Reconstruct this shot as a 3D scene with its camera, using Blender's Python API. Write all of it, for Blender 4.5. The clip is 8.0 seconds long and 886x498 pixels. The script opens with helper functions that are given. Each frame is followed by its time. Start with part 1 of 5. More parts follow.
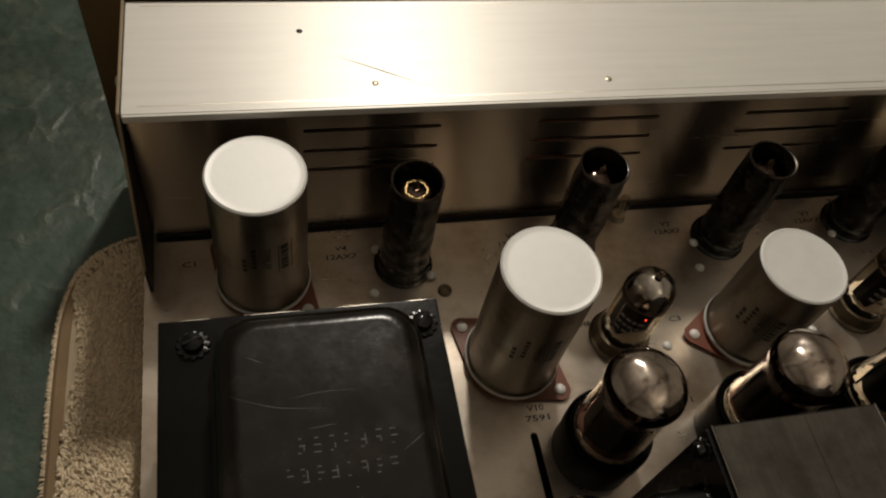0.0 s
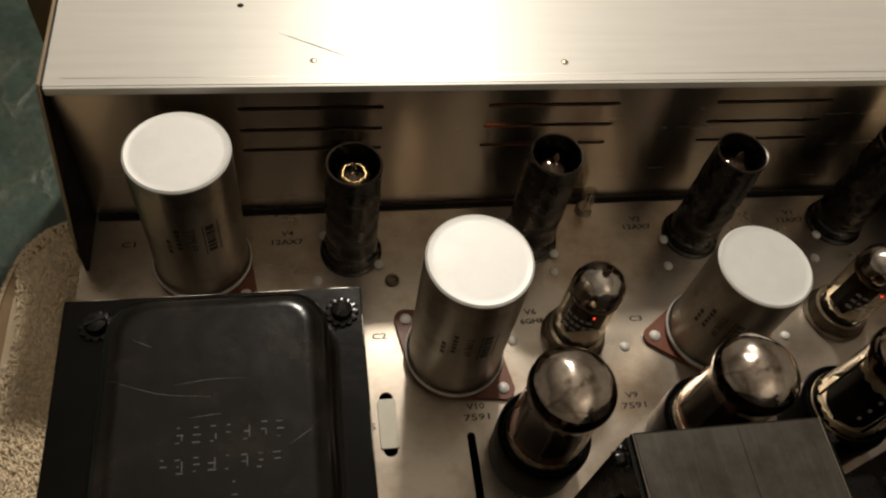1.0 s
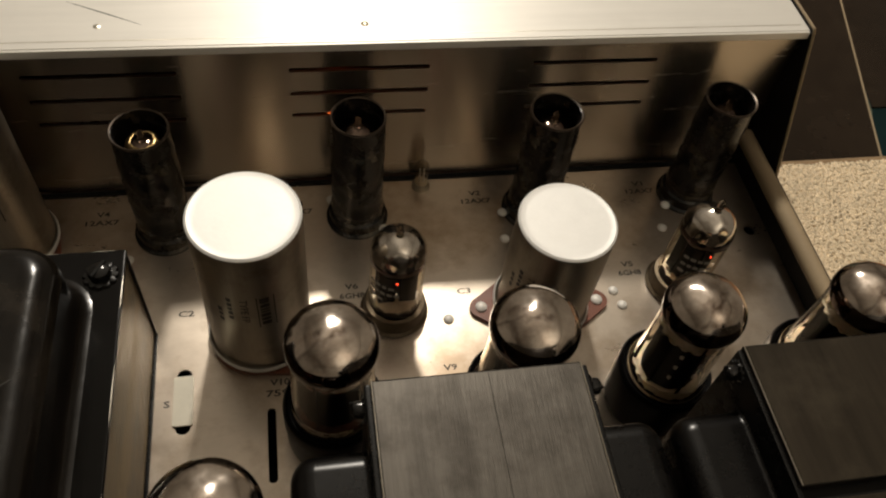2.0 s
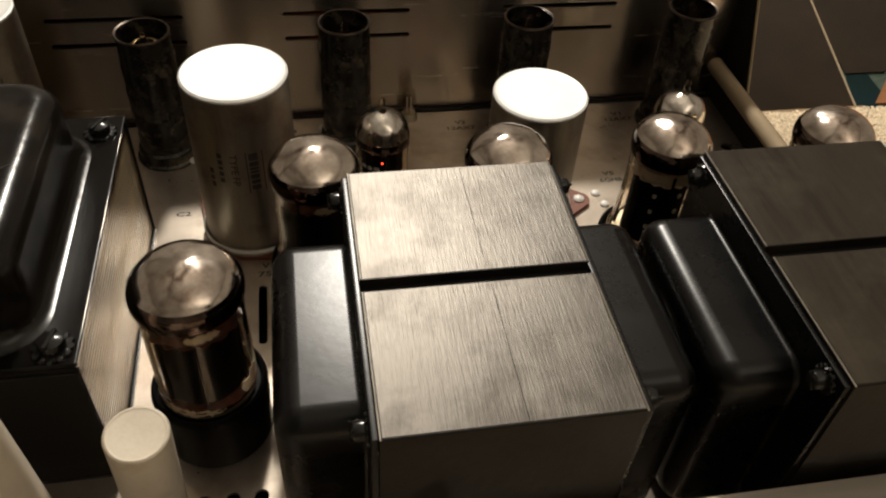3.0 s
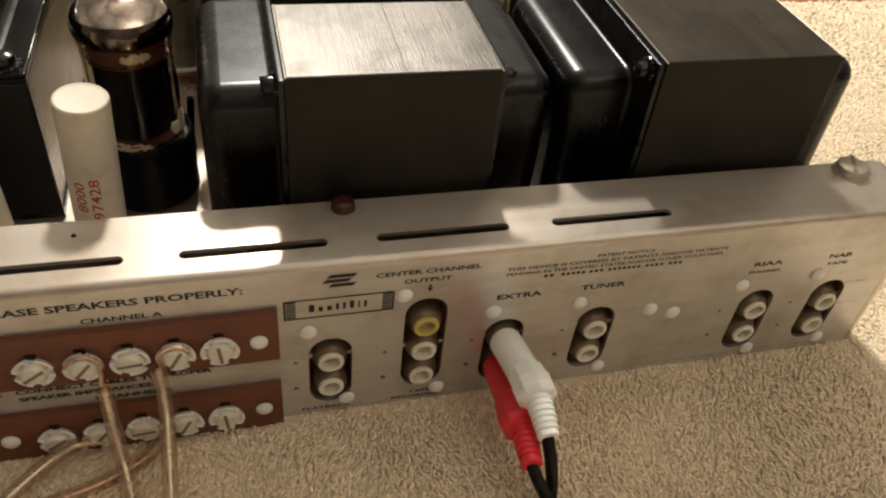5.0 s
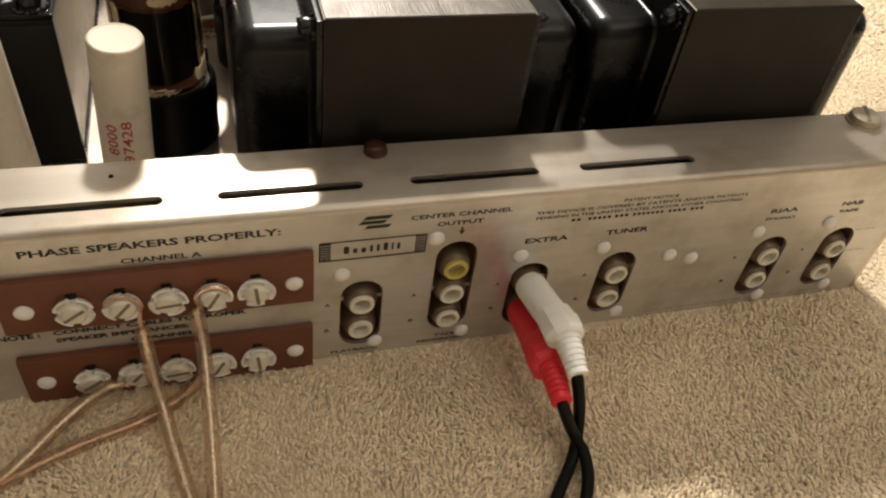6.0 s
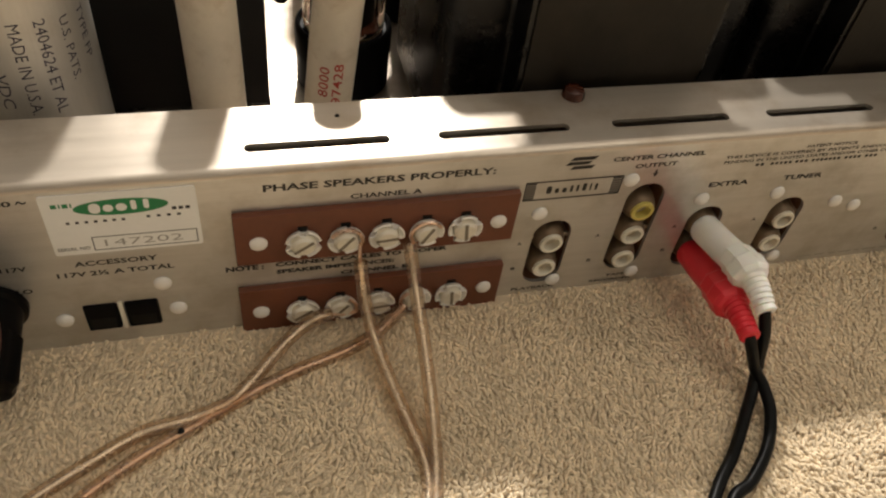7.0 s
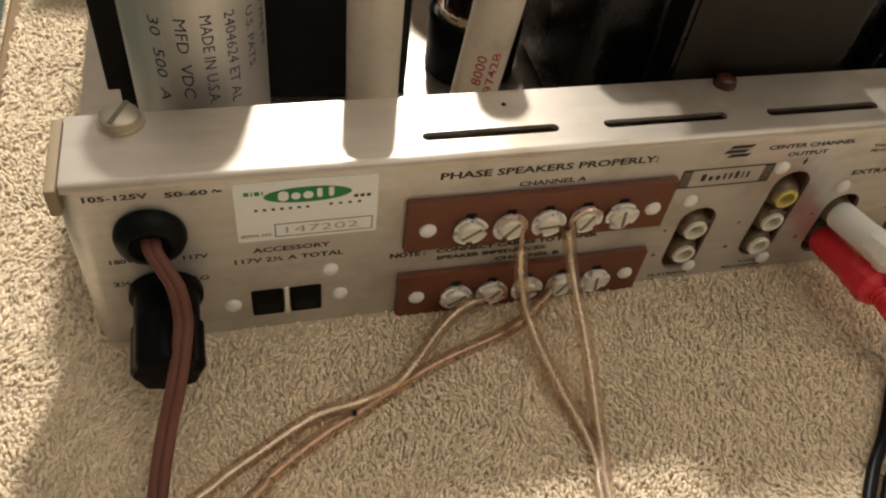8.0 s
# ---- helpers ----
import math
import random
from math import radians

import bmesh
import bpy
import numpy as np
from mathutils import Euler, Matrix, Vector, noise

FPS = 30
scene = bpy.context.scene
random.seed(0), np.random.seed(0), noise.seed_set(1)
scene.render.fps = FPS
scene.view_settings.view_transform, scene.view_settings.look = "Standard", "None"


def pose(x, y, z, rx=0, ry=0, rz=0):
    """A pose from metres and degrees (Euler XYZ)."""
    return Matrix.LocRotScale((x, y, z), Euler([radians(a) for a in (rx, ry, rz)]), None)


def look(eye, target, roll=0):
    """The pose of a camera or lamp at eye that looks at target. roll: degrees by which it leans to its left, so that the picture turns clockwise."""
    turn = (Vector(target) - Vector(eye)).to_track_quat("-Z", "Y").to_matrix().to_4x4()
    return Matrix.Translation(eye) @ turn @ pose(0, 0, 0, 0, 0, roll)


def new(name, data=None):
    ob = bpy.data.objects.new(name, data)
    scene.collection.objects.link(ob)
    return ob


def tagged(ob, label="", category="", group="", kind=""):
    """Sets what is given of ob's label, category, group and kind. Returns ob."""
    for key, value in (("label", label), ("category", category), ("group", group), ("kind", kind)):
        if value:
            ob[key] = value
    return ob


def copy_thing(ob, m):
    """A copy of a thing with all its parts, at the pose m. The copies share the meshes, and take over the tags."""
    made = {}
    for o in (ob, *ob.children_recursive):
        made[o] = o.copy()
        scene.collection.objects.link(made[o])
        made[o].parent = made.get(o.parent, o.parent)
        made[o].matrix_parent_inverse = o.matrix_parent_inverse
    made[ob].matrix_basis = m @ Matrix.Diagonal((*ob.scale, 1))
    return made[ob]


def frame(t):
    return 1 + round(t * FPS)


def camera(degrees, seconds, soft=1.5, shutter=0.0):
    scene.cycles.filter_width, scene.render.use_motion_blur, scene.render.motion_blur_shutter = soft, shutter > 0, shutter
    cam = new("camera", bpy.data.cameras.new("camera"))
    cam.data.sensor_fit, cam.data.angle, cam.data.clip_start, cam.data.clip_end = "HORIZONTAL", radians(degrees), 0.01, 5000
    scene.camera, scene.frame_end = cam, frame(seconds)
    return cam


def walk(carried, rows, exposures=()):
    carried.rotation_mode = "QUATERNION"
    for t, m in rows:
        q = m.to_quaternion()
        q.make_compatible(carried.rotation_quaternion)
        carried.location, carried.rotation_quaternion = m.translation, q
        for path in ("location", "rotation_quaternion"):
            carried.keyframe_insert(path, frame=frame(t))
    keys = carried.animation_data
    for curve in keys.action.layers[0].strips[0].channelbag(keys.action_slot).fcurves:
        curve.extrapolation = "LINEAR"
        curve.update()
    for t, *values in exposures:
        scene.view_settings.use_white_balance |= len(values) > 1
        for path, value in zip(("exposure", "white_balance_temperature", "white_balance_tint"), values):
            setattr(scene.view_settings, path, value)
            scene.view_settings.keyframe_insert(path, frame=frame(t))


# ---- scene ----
cam = camera(57.9, 8.0, soft=2.2)
PATH = [
    (0, look((0.0405, 0.0433, 0.3068), (0.0839, 0.1496, 0.1431), 14.10)),
    (0.5, look((0.0516, 0.0443, 0.3044), (0.0876, 0.1528, 0.1403), 13.10)),
    (1, look((0.0795, 0.0429, 0.2985), (0.1129, 0.1499, 0.1328), 11.90)),
    (1.5, look((0.1309, 0.0300, 0.2963), (0.1657, 0.1392, 0.1324), 10.80)),
    (1.7, look((0.1471, 0.0285, 0.2933), (0.1812, 0.1391, 0.1302), 10.30)),
    (2.8, look((0.1545, -0.0451, 0.2393), (0.1847, 0.0915, 0.0963), 4.70)),
    (3, look((0.1556, -0.0581, 0.2342), (0.1858, 0.0817, 0.0944), 4.10)),
    (3.5, look((0.1511, -0.0826, 0.2279), (0.1896, 0.0563, 0.0893), 5.80)),
    (4, look((0.1456, -0.1173, 0.2119), (0.1897, 0.0248, 0.0782), 6.10)),
    (4.5, look((0.1505, -0.1334, 0.2012), (0.1949, 0.0096, 0.0686), 6.20)),
    (4.7, look((0.1529, -0.1398, 0.2008), (0.1982, 0.0026, 0.0679), 6.60)),
    (5.8, look((0.1491, -0.1509, 0.1935), (0.1983, -0.0137, 0.0565), 8.00)),
    (6, look((0.1365, -0.1498, 0.1955), (0.1879, -0.0152, 0.0567), 9.00)),
    (6.5, look((0.1123, -0.1528, 0.1995), (0.1622, -0.0178, 0.0606), 8.70)),
    (7, look((0.0836, -0.1488, 0.1931), (0.1307, -0.0204, 0.0472), 9.20)),
    (7.5, look((0.0588, -0.1413, 0.1921), (0.1053, -0.0126, 0.0463), 9.40)),
    (8, look((0.0407, -0.1411, 0.1916), (0.0867, -0.0153, 0.0432), 9.20)),
]
walk(cam, PATH, exposures=[(0.0, -1.2, 6720, 10), (1.0, -0.83, 6750, 10), (1.7, -0.73, 6800, 10), (2.8, -0.2, 6680, 10), (4.5, 0.4, 6400, 10), (6.0, 0.6, 6400, 10), (7.0, 0.59, 6370, 10), (8.0, 0.58, 6220, 10)])

# ---- light: one warm hanging bulb in a cream-walled room, on the far side of the amplifier ----
world = bpy.data.worlds.new("world")
world.use_nodes = True
world.node_tree.nodes["Background"].inputs["Color"].default_value = (1.0, 0.85, 0.7, 1)
world.node_tree.nodes["Background"].inputs["Strength"].default_value = 0.02
scene.world = world

lamp = bpy.data.lights.new("pendant_bulb_light", "POINT")
lamp.energy = 47
lamp.color = (1.0, 0.94, 0.845)
lamp.shadow_soft_size = 0.045
new("pendant_bulb_light", lamp).location = (0.247, 0.88, 0.885)
# added fill: floor lamp on the room's near side, its light returned by the ceiling
wide = bpy.data.lights.new("fill_lamp_light", "AREA")
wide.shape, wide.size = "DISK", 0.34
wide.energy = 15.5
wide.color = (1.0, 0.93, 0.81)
new("fill_lamp_light", wide).matrix_world = pose(0.95, -0.95, 0.93, 180, 0, 0)

# ---- materials ----
MM = 0.001


def link(nt, a, b):
    nt.links.new(a, b)


def mat(name, color, rough=0.5, metal=0.0, var=0.15, scale=60.0, rvar=0.1, bump=0.0, bscale=400.0,
        stretch=(1, 1, 1), coat=0.0, spec=0.5, stain=0.0, stain_color=(0.1, 0.08, 0.05), stain_scale=20.0,
        stain_low=0.55, streak=False, emit=None, power=0.0, sss=0.0, aniso=0.0, island=0.0, bdist=0.0003, bdetail=4, vein=0.0, vein_color=(0.1, 0.08, 0.05), vein_scale=30.0, vein_width=0.06, vein_rise=0.0):
    """A procedural material: two scales of colour change, roughness change, fine relief and stains."""
    m = bpy.data.materials.new(name)
    m.use_nodes = True
    nt = m.node_tree
    b = nt.nodes["Principled BSDF"]
    b.inputs["Metallic"].default_value = metal
    b.inputs["Coat Weight"].default_value = coat
    b.inputs["Coat Roughness"].default_value = 0.1
    b.inputs["Specular IOR Level"].default_value = spec
    co = nt.nodes.new("ShaderNodeTexCoord")
    mp = nt.nodes.new("ShaderNodeMapping")
    mp.inputs["Scale"].default_value = stretch
    link(nt, co.outputs["Object"], mp.inputs["Vector"])
    n1 = nt.nodes.new("ShaderNodeTexNoise")
    n1.inputs["Scale"].default_value = scale
    n1.inputs["Detail"].default_value = 6
    link(nt, mp.outputs["Vector"], n1.inputs["Vector"])
    n2 = nt.nodes.new("ShaderNodeTexNoise")
    n2.inputs["Scale"].default_value = scale * 9
    n2.inputs["Detail"].default_value = 3
    link(nt, mp.outputs["Vector"], n2.inputs["Vector"])
    add = nt.nodes.new("ShaderNodeMath")
    add.operation = "MULTIPLY_ADD"
    link(nt, n2.outputs["Fac"], add.inputs[0])
    add.inputs[1].default_value = 0.4
    link(nt, n1.outputs["Fac"], add.inputs[2])
    ramp = nt.nodes.new("ShaderNodeMapRange")
    ramp.inputs["From Min"].default_value = 0.35
    ramp.inputs["From Max"].default_value = 1.05
    ramp.inputs["To Min"].default_value = 1 - var
    ramp.inputs["To Max"].default_value = 1 + var
    link(nt, add.outputs[0], ramp.inputs["Value"])
    mul = nt.nodes.new("ShaderNodeMix")
    mul.data_type, mul.blend_type = "RGBA", "MULTIPLY"
    mul.inputs[0].default_value = 1
    mul.inputs[6].default_value = (*color, 1)
    link(nt, ramp.outputs[0], mul.inputs[7])
    last = mul.outputs[2]
    if stain:
        ns = nt.nodes.new("ShaderNodeTexNoise")
        ns.inputs["Scale"].default_value = stain_scale
        ns.inputs["Detail"].default_value = 8
        ns.inputs["Roughness"].default_value = 0.65
        link(nt, mp.outputs["Vector"] if streak else co.outputs["Object"], ns.inputs["Vector"])
        mr = nt.nodes.new("ShaderNodeMapRange")
        mr.inputs["From Min"].default_value, mr.inputs["From Max"].default_value = stain_low, stain_low + 0.2
        mr.inputs["To Min"].default_value, mr.inputs["To Max"].default_value = 0, stain
        link(nt, ns.outputs["Fac"], mr.inputs["Value"])
        mx = nt.nodes.new("ShaderNodeMix")
        mx.data_type = "RGBA"
        link(nt, mr.outputs[0], mx.inputs[0])
        link(nt, last, mx.inputs[6])
        mx.inputs[7].default_value = (*stain_color, 1)
        last = mx.outputs[2]
    rise = None
    if vein:
        # thin wandering lines, broken off here and there
        wn = nt.nodes.new("ShaderNodeTexNoise")
        wn.inputs["Scale"].default_value = vein_scale * 1.3
        wn.inputs["Detail"].default_value = 3
        link(nt, mp.outputs["Vector"], wn.inputs["Vector"])
        wv = nt.nodes.new("ShaderNodeVectorMath")
        wv.operation = "MULTIPLY_ADD"
        link(nt, wn.outputs["Color"], wv.inputs[0])
        wv.inputs[1].default_value = (0.9 / vein_scale,) * 3
        link(nt, mp.outputs["Vector"], wv.inputs[2])
        vo = nt.nodes.new("ShaderNodeTexVoronoi")
        vo.feature = "DISTANCE_TO_EDGE"
        vo.inputs["Scale"].default_value = vein_scale
        link(nt, wv.outputs[0], vo.inputs["Vector"])
        vr = nt.nodes.new("ShaderNodeMapRange")
        vr.inputs["From Min"].default_value, vr.inputs["From Max"].default_value = 0, vein_width
        vr.inputs["To Min"].default_value, vr.inputs["To Max"].default_value = 1, 0
        link(nt, vo.outputs["Distance"], vr.inputs["Value"])
        vm = nt.nodes.new("ShaderNodeMapRange")
        vm.inputs["From Min"].default_value, vm.inputs["From Max"].default_value = 0.45, 0.62
        vm.inputs["To Min"].default_value, vm.inputs["To Max"].default_value = 0, vein
        link(nt, wn.outputs["Fac"], vm.inputs["Value"])
        vx = nt.nodes.new("ShaderNodeMath")
        vx.operation = "MULTIPLY"
        link(nt, vr.outputs[0], vx.inputs[0])
        link(nt, vm.outputs[0], vx.inputs[1])
        ve = nt.nodes.new("ShaderNodeMix")
        ve.data_type = "RGBA"
        link(nt, vx.outputs[0], ve.inputs[0])
        link(nt, last, ve.inputs[6])
        ve.inputs[7].default_value = (*vein_color, 1)
        last = ve.outputs[2]
        rise = vx.outputs[0]
    if island:
        gi = nt.nodes.new("ShaderNodeNewGeometry")
        ri = nt.nodes.new("ShaderNodeMapRange")
        ri.inputs["To Min"].default_value, ri.inputs["To Max"].default_value = 1 - island, 1 + island
        link(nt, gi.outputs["Random Per Island"], ri.inputs["Value"])
        mi = nt.nodes.new("ShaderNodeMix")
        mi.data_type, mi.blend_type = "RGBA", "MULTIPLY"
        mi.inputs[0].default_value = 1
        link(nt, last, mi.inputs[6])
        link(nt, ri.outputs[0], mi.inputs[7])
        last = mi.outputs[2]
    link(nt, last, b.inputs["Base Color"])
    rr = nt.nodes.new("ShaderNodeMapRange")
    rr.inputs["From Min"].default_value, rr.inputs["From Max"].default_value = 0.3, 1.1
    rr.inputs["To Min"].default_value, rr.inputs["To Max"].default_value = max(0.02, rough - rvar), min(1, rough + rvar)
    link(nt, add.outputs[0], rr.inputs["Value"])
    link(nt, rr.outputs[0], b.inputs["Roughness"])
    if bump:
        nb = nt.nodes.new("ShaderNodeTexNoise")
        nb.inputs["Scale"].default_value = bscale
        nb.inputs["Detail"].default_value = bdetail
        link(nt, mp.outputs["Vector"], nb.inputs["Vector"])
        bp = nt.nodes.new("ShaderNodeBump")
        bp.inputs["Strength"].default_value = bump
        bp.inputs["Distance"].default_value = bdist
        high = nb.outputs["Fac"]
        if vein_rise:
            up = nt.nodes.new("ShaderNodeMath")
            up.operation = "MULTIPLY_ADD"
            link(nt, rise, up.inputs[0])
            up.inputs[1].default_value = vein_rise
            link(nt, high, up.inputs[2])
            high = up.outputs[0]
        link(nt, high, bp.inputs["Height"])
        link(nt, bp.outputs["Normal"], b.inputs["Normal"])
    if aniso:
        tg = nt.nodes.new("ShaderNodeTangent")
        tg.direction_type = "UV_MAP"
        link(nt, tg.outputs[0], b.inputs["Tangent"])
        b.inputs["Anisotropic"].default_value = aniso
        b.inputs["Anisotropic Rotation"].default_value = 0.25
    if emit:
        b.inputs["Emission Color"].default_value = (*emit, 1)
        b.inputs["Emission Strength"].default_value = power
    if sss:
        b.inputs["Subsurface Weight"].default_value = sss
        b.inputs["Subsurface Radius"].default_value = (0.002, 0.0015, 0.001)
    return m


def glass_mat(name, tint, ior=1.5, rough=0.02, dirt=0.0):
    """Thin clear glass: straight through, with a Fresnel gloss."""
    m = bpy.data.materials.new(name)
    m.use_nodes = True
    nt = m.node_tree
    nt.nodes.remove(nt.nodes["Principled BSDF"])
    out = nt.nodes["Material Output"]
    tr = nt.nodes.new("ShaderNodeBsdfTransparent")
    tr.inputs["Color"].default_value = (*tint, 1)
    gl = nt.nodes.new("ShaderNodeBsdfGlossy")
    gl.inputs["Roughness"].default_value = rough
    fr = nt.nodes.new("ShaderNodeLayerWeight")
    fr.inputs["Blend"].default_value = 0.5
    pw5 = nt.nodes.new("ShaderNodeMath")
    pw5.operation = "POWER"
    link(nt, fr.outputs["Facing"], pw5.inputs[0])
    pw5.inputs[1].default_value = 3.0
    f0 = ((ior - 1) / (ior + 1)) ** 2
    sch = nt.nodes.new("ShaderNodeMath")
    sch.operation = "MULTIPLY_ADD"
    link(nt, pw5.outputs[0], sch.inputs[0])
    sch.inputs[1].default_value = 0.9 - f0
    sch.inputs[2].default_value = f0
    mx = nt.nodes.new("ShaderNodeMixShader")
    link(nt, sch.outputs[0], mx.inputs[0])
    link(nt, tr.outputs[0], mx.inputs[1])
    link(nt, gl.outputs[0], mx.inputs[2])
    last = mx.outputs[0]
    if dirt:
        df = nt.nodes.new("ShaderNodeBsdfDiffuse")
        df.inputs["Color"].default_value = (0.66, 0.55, 0.44, 1)
        co = nt.nodes.new("ShaderNodeTexCoord")
        ns = nt.nodes.new("ShaderNodeTexNoise")
        ns.inputs["Scale"].default_value = 180
        ns.inputs["Detail"].default_value = 6
        link(nt, co.outputs["Object"], ns.inputs["Vector"])
        mr = nt.nodes.new("ShaderNodeMapRange")
        mr.inputs["From Min"].default_value, mr.inputs["From Max"].default_value = 0.5, 0.8
        mr.inputs["To Min"].default_value, mr.inputs["To Max"].default_value = dirt * 0.45, dirt
        link(nt, ns.outputs["Fac"], mr.inputs["Value"])
        m2 = nt.nodes.new("ShaderNodeMixShader")
        link(nt, mr.outputs[0], m2.inputs[0])
        link(nt, last, m2.inputs[1])
        link(nt, df.outputs[0], m2.inputs[2])
        last = m2.outputs[0]
    link(nt, last, out.inputs["Surface"])
    return m


def blown_glass(name, tint, rough=0.0):
    """Blown glass that bends the light: for shells with a real wall thickness."""
    m = bpy.data.materials.new(name)
    m.use_nodes = True
    nt = m.node_tree
    nt.nodes.remove(nt.nodes["Principled BSDF"])
    gl = nt.nodes.new("ShaderNodeBsdfGlass")
    gl.inputs["Color"].default_value = (*tint, 1)
    gl.inputs["Roughness"].default_value = rough
    gl.inputs["IOR"].default_value = 1.2
    link(nt, gl.outputs[0], nt.nodes["Material Output"].inputs["Surface"])
    return m


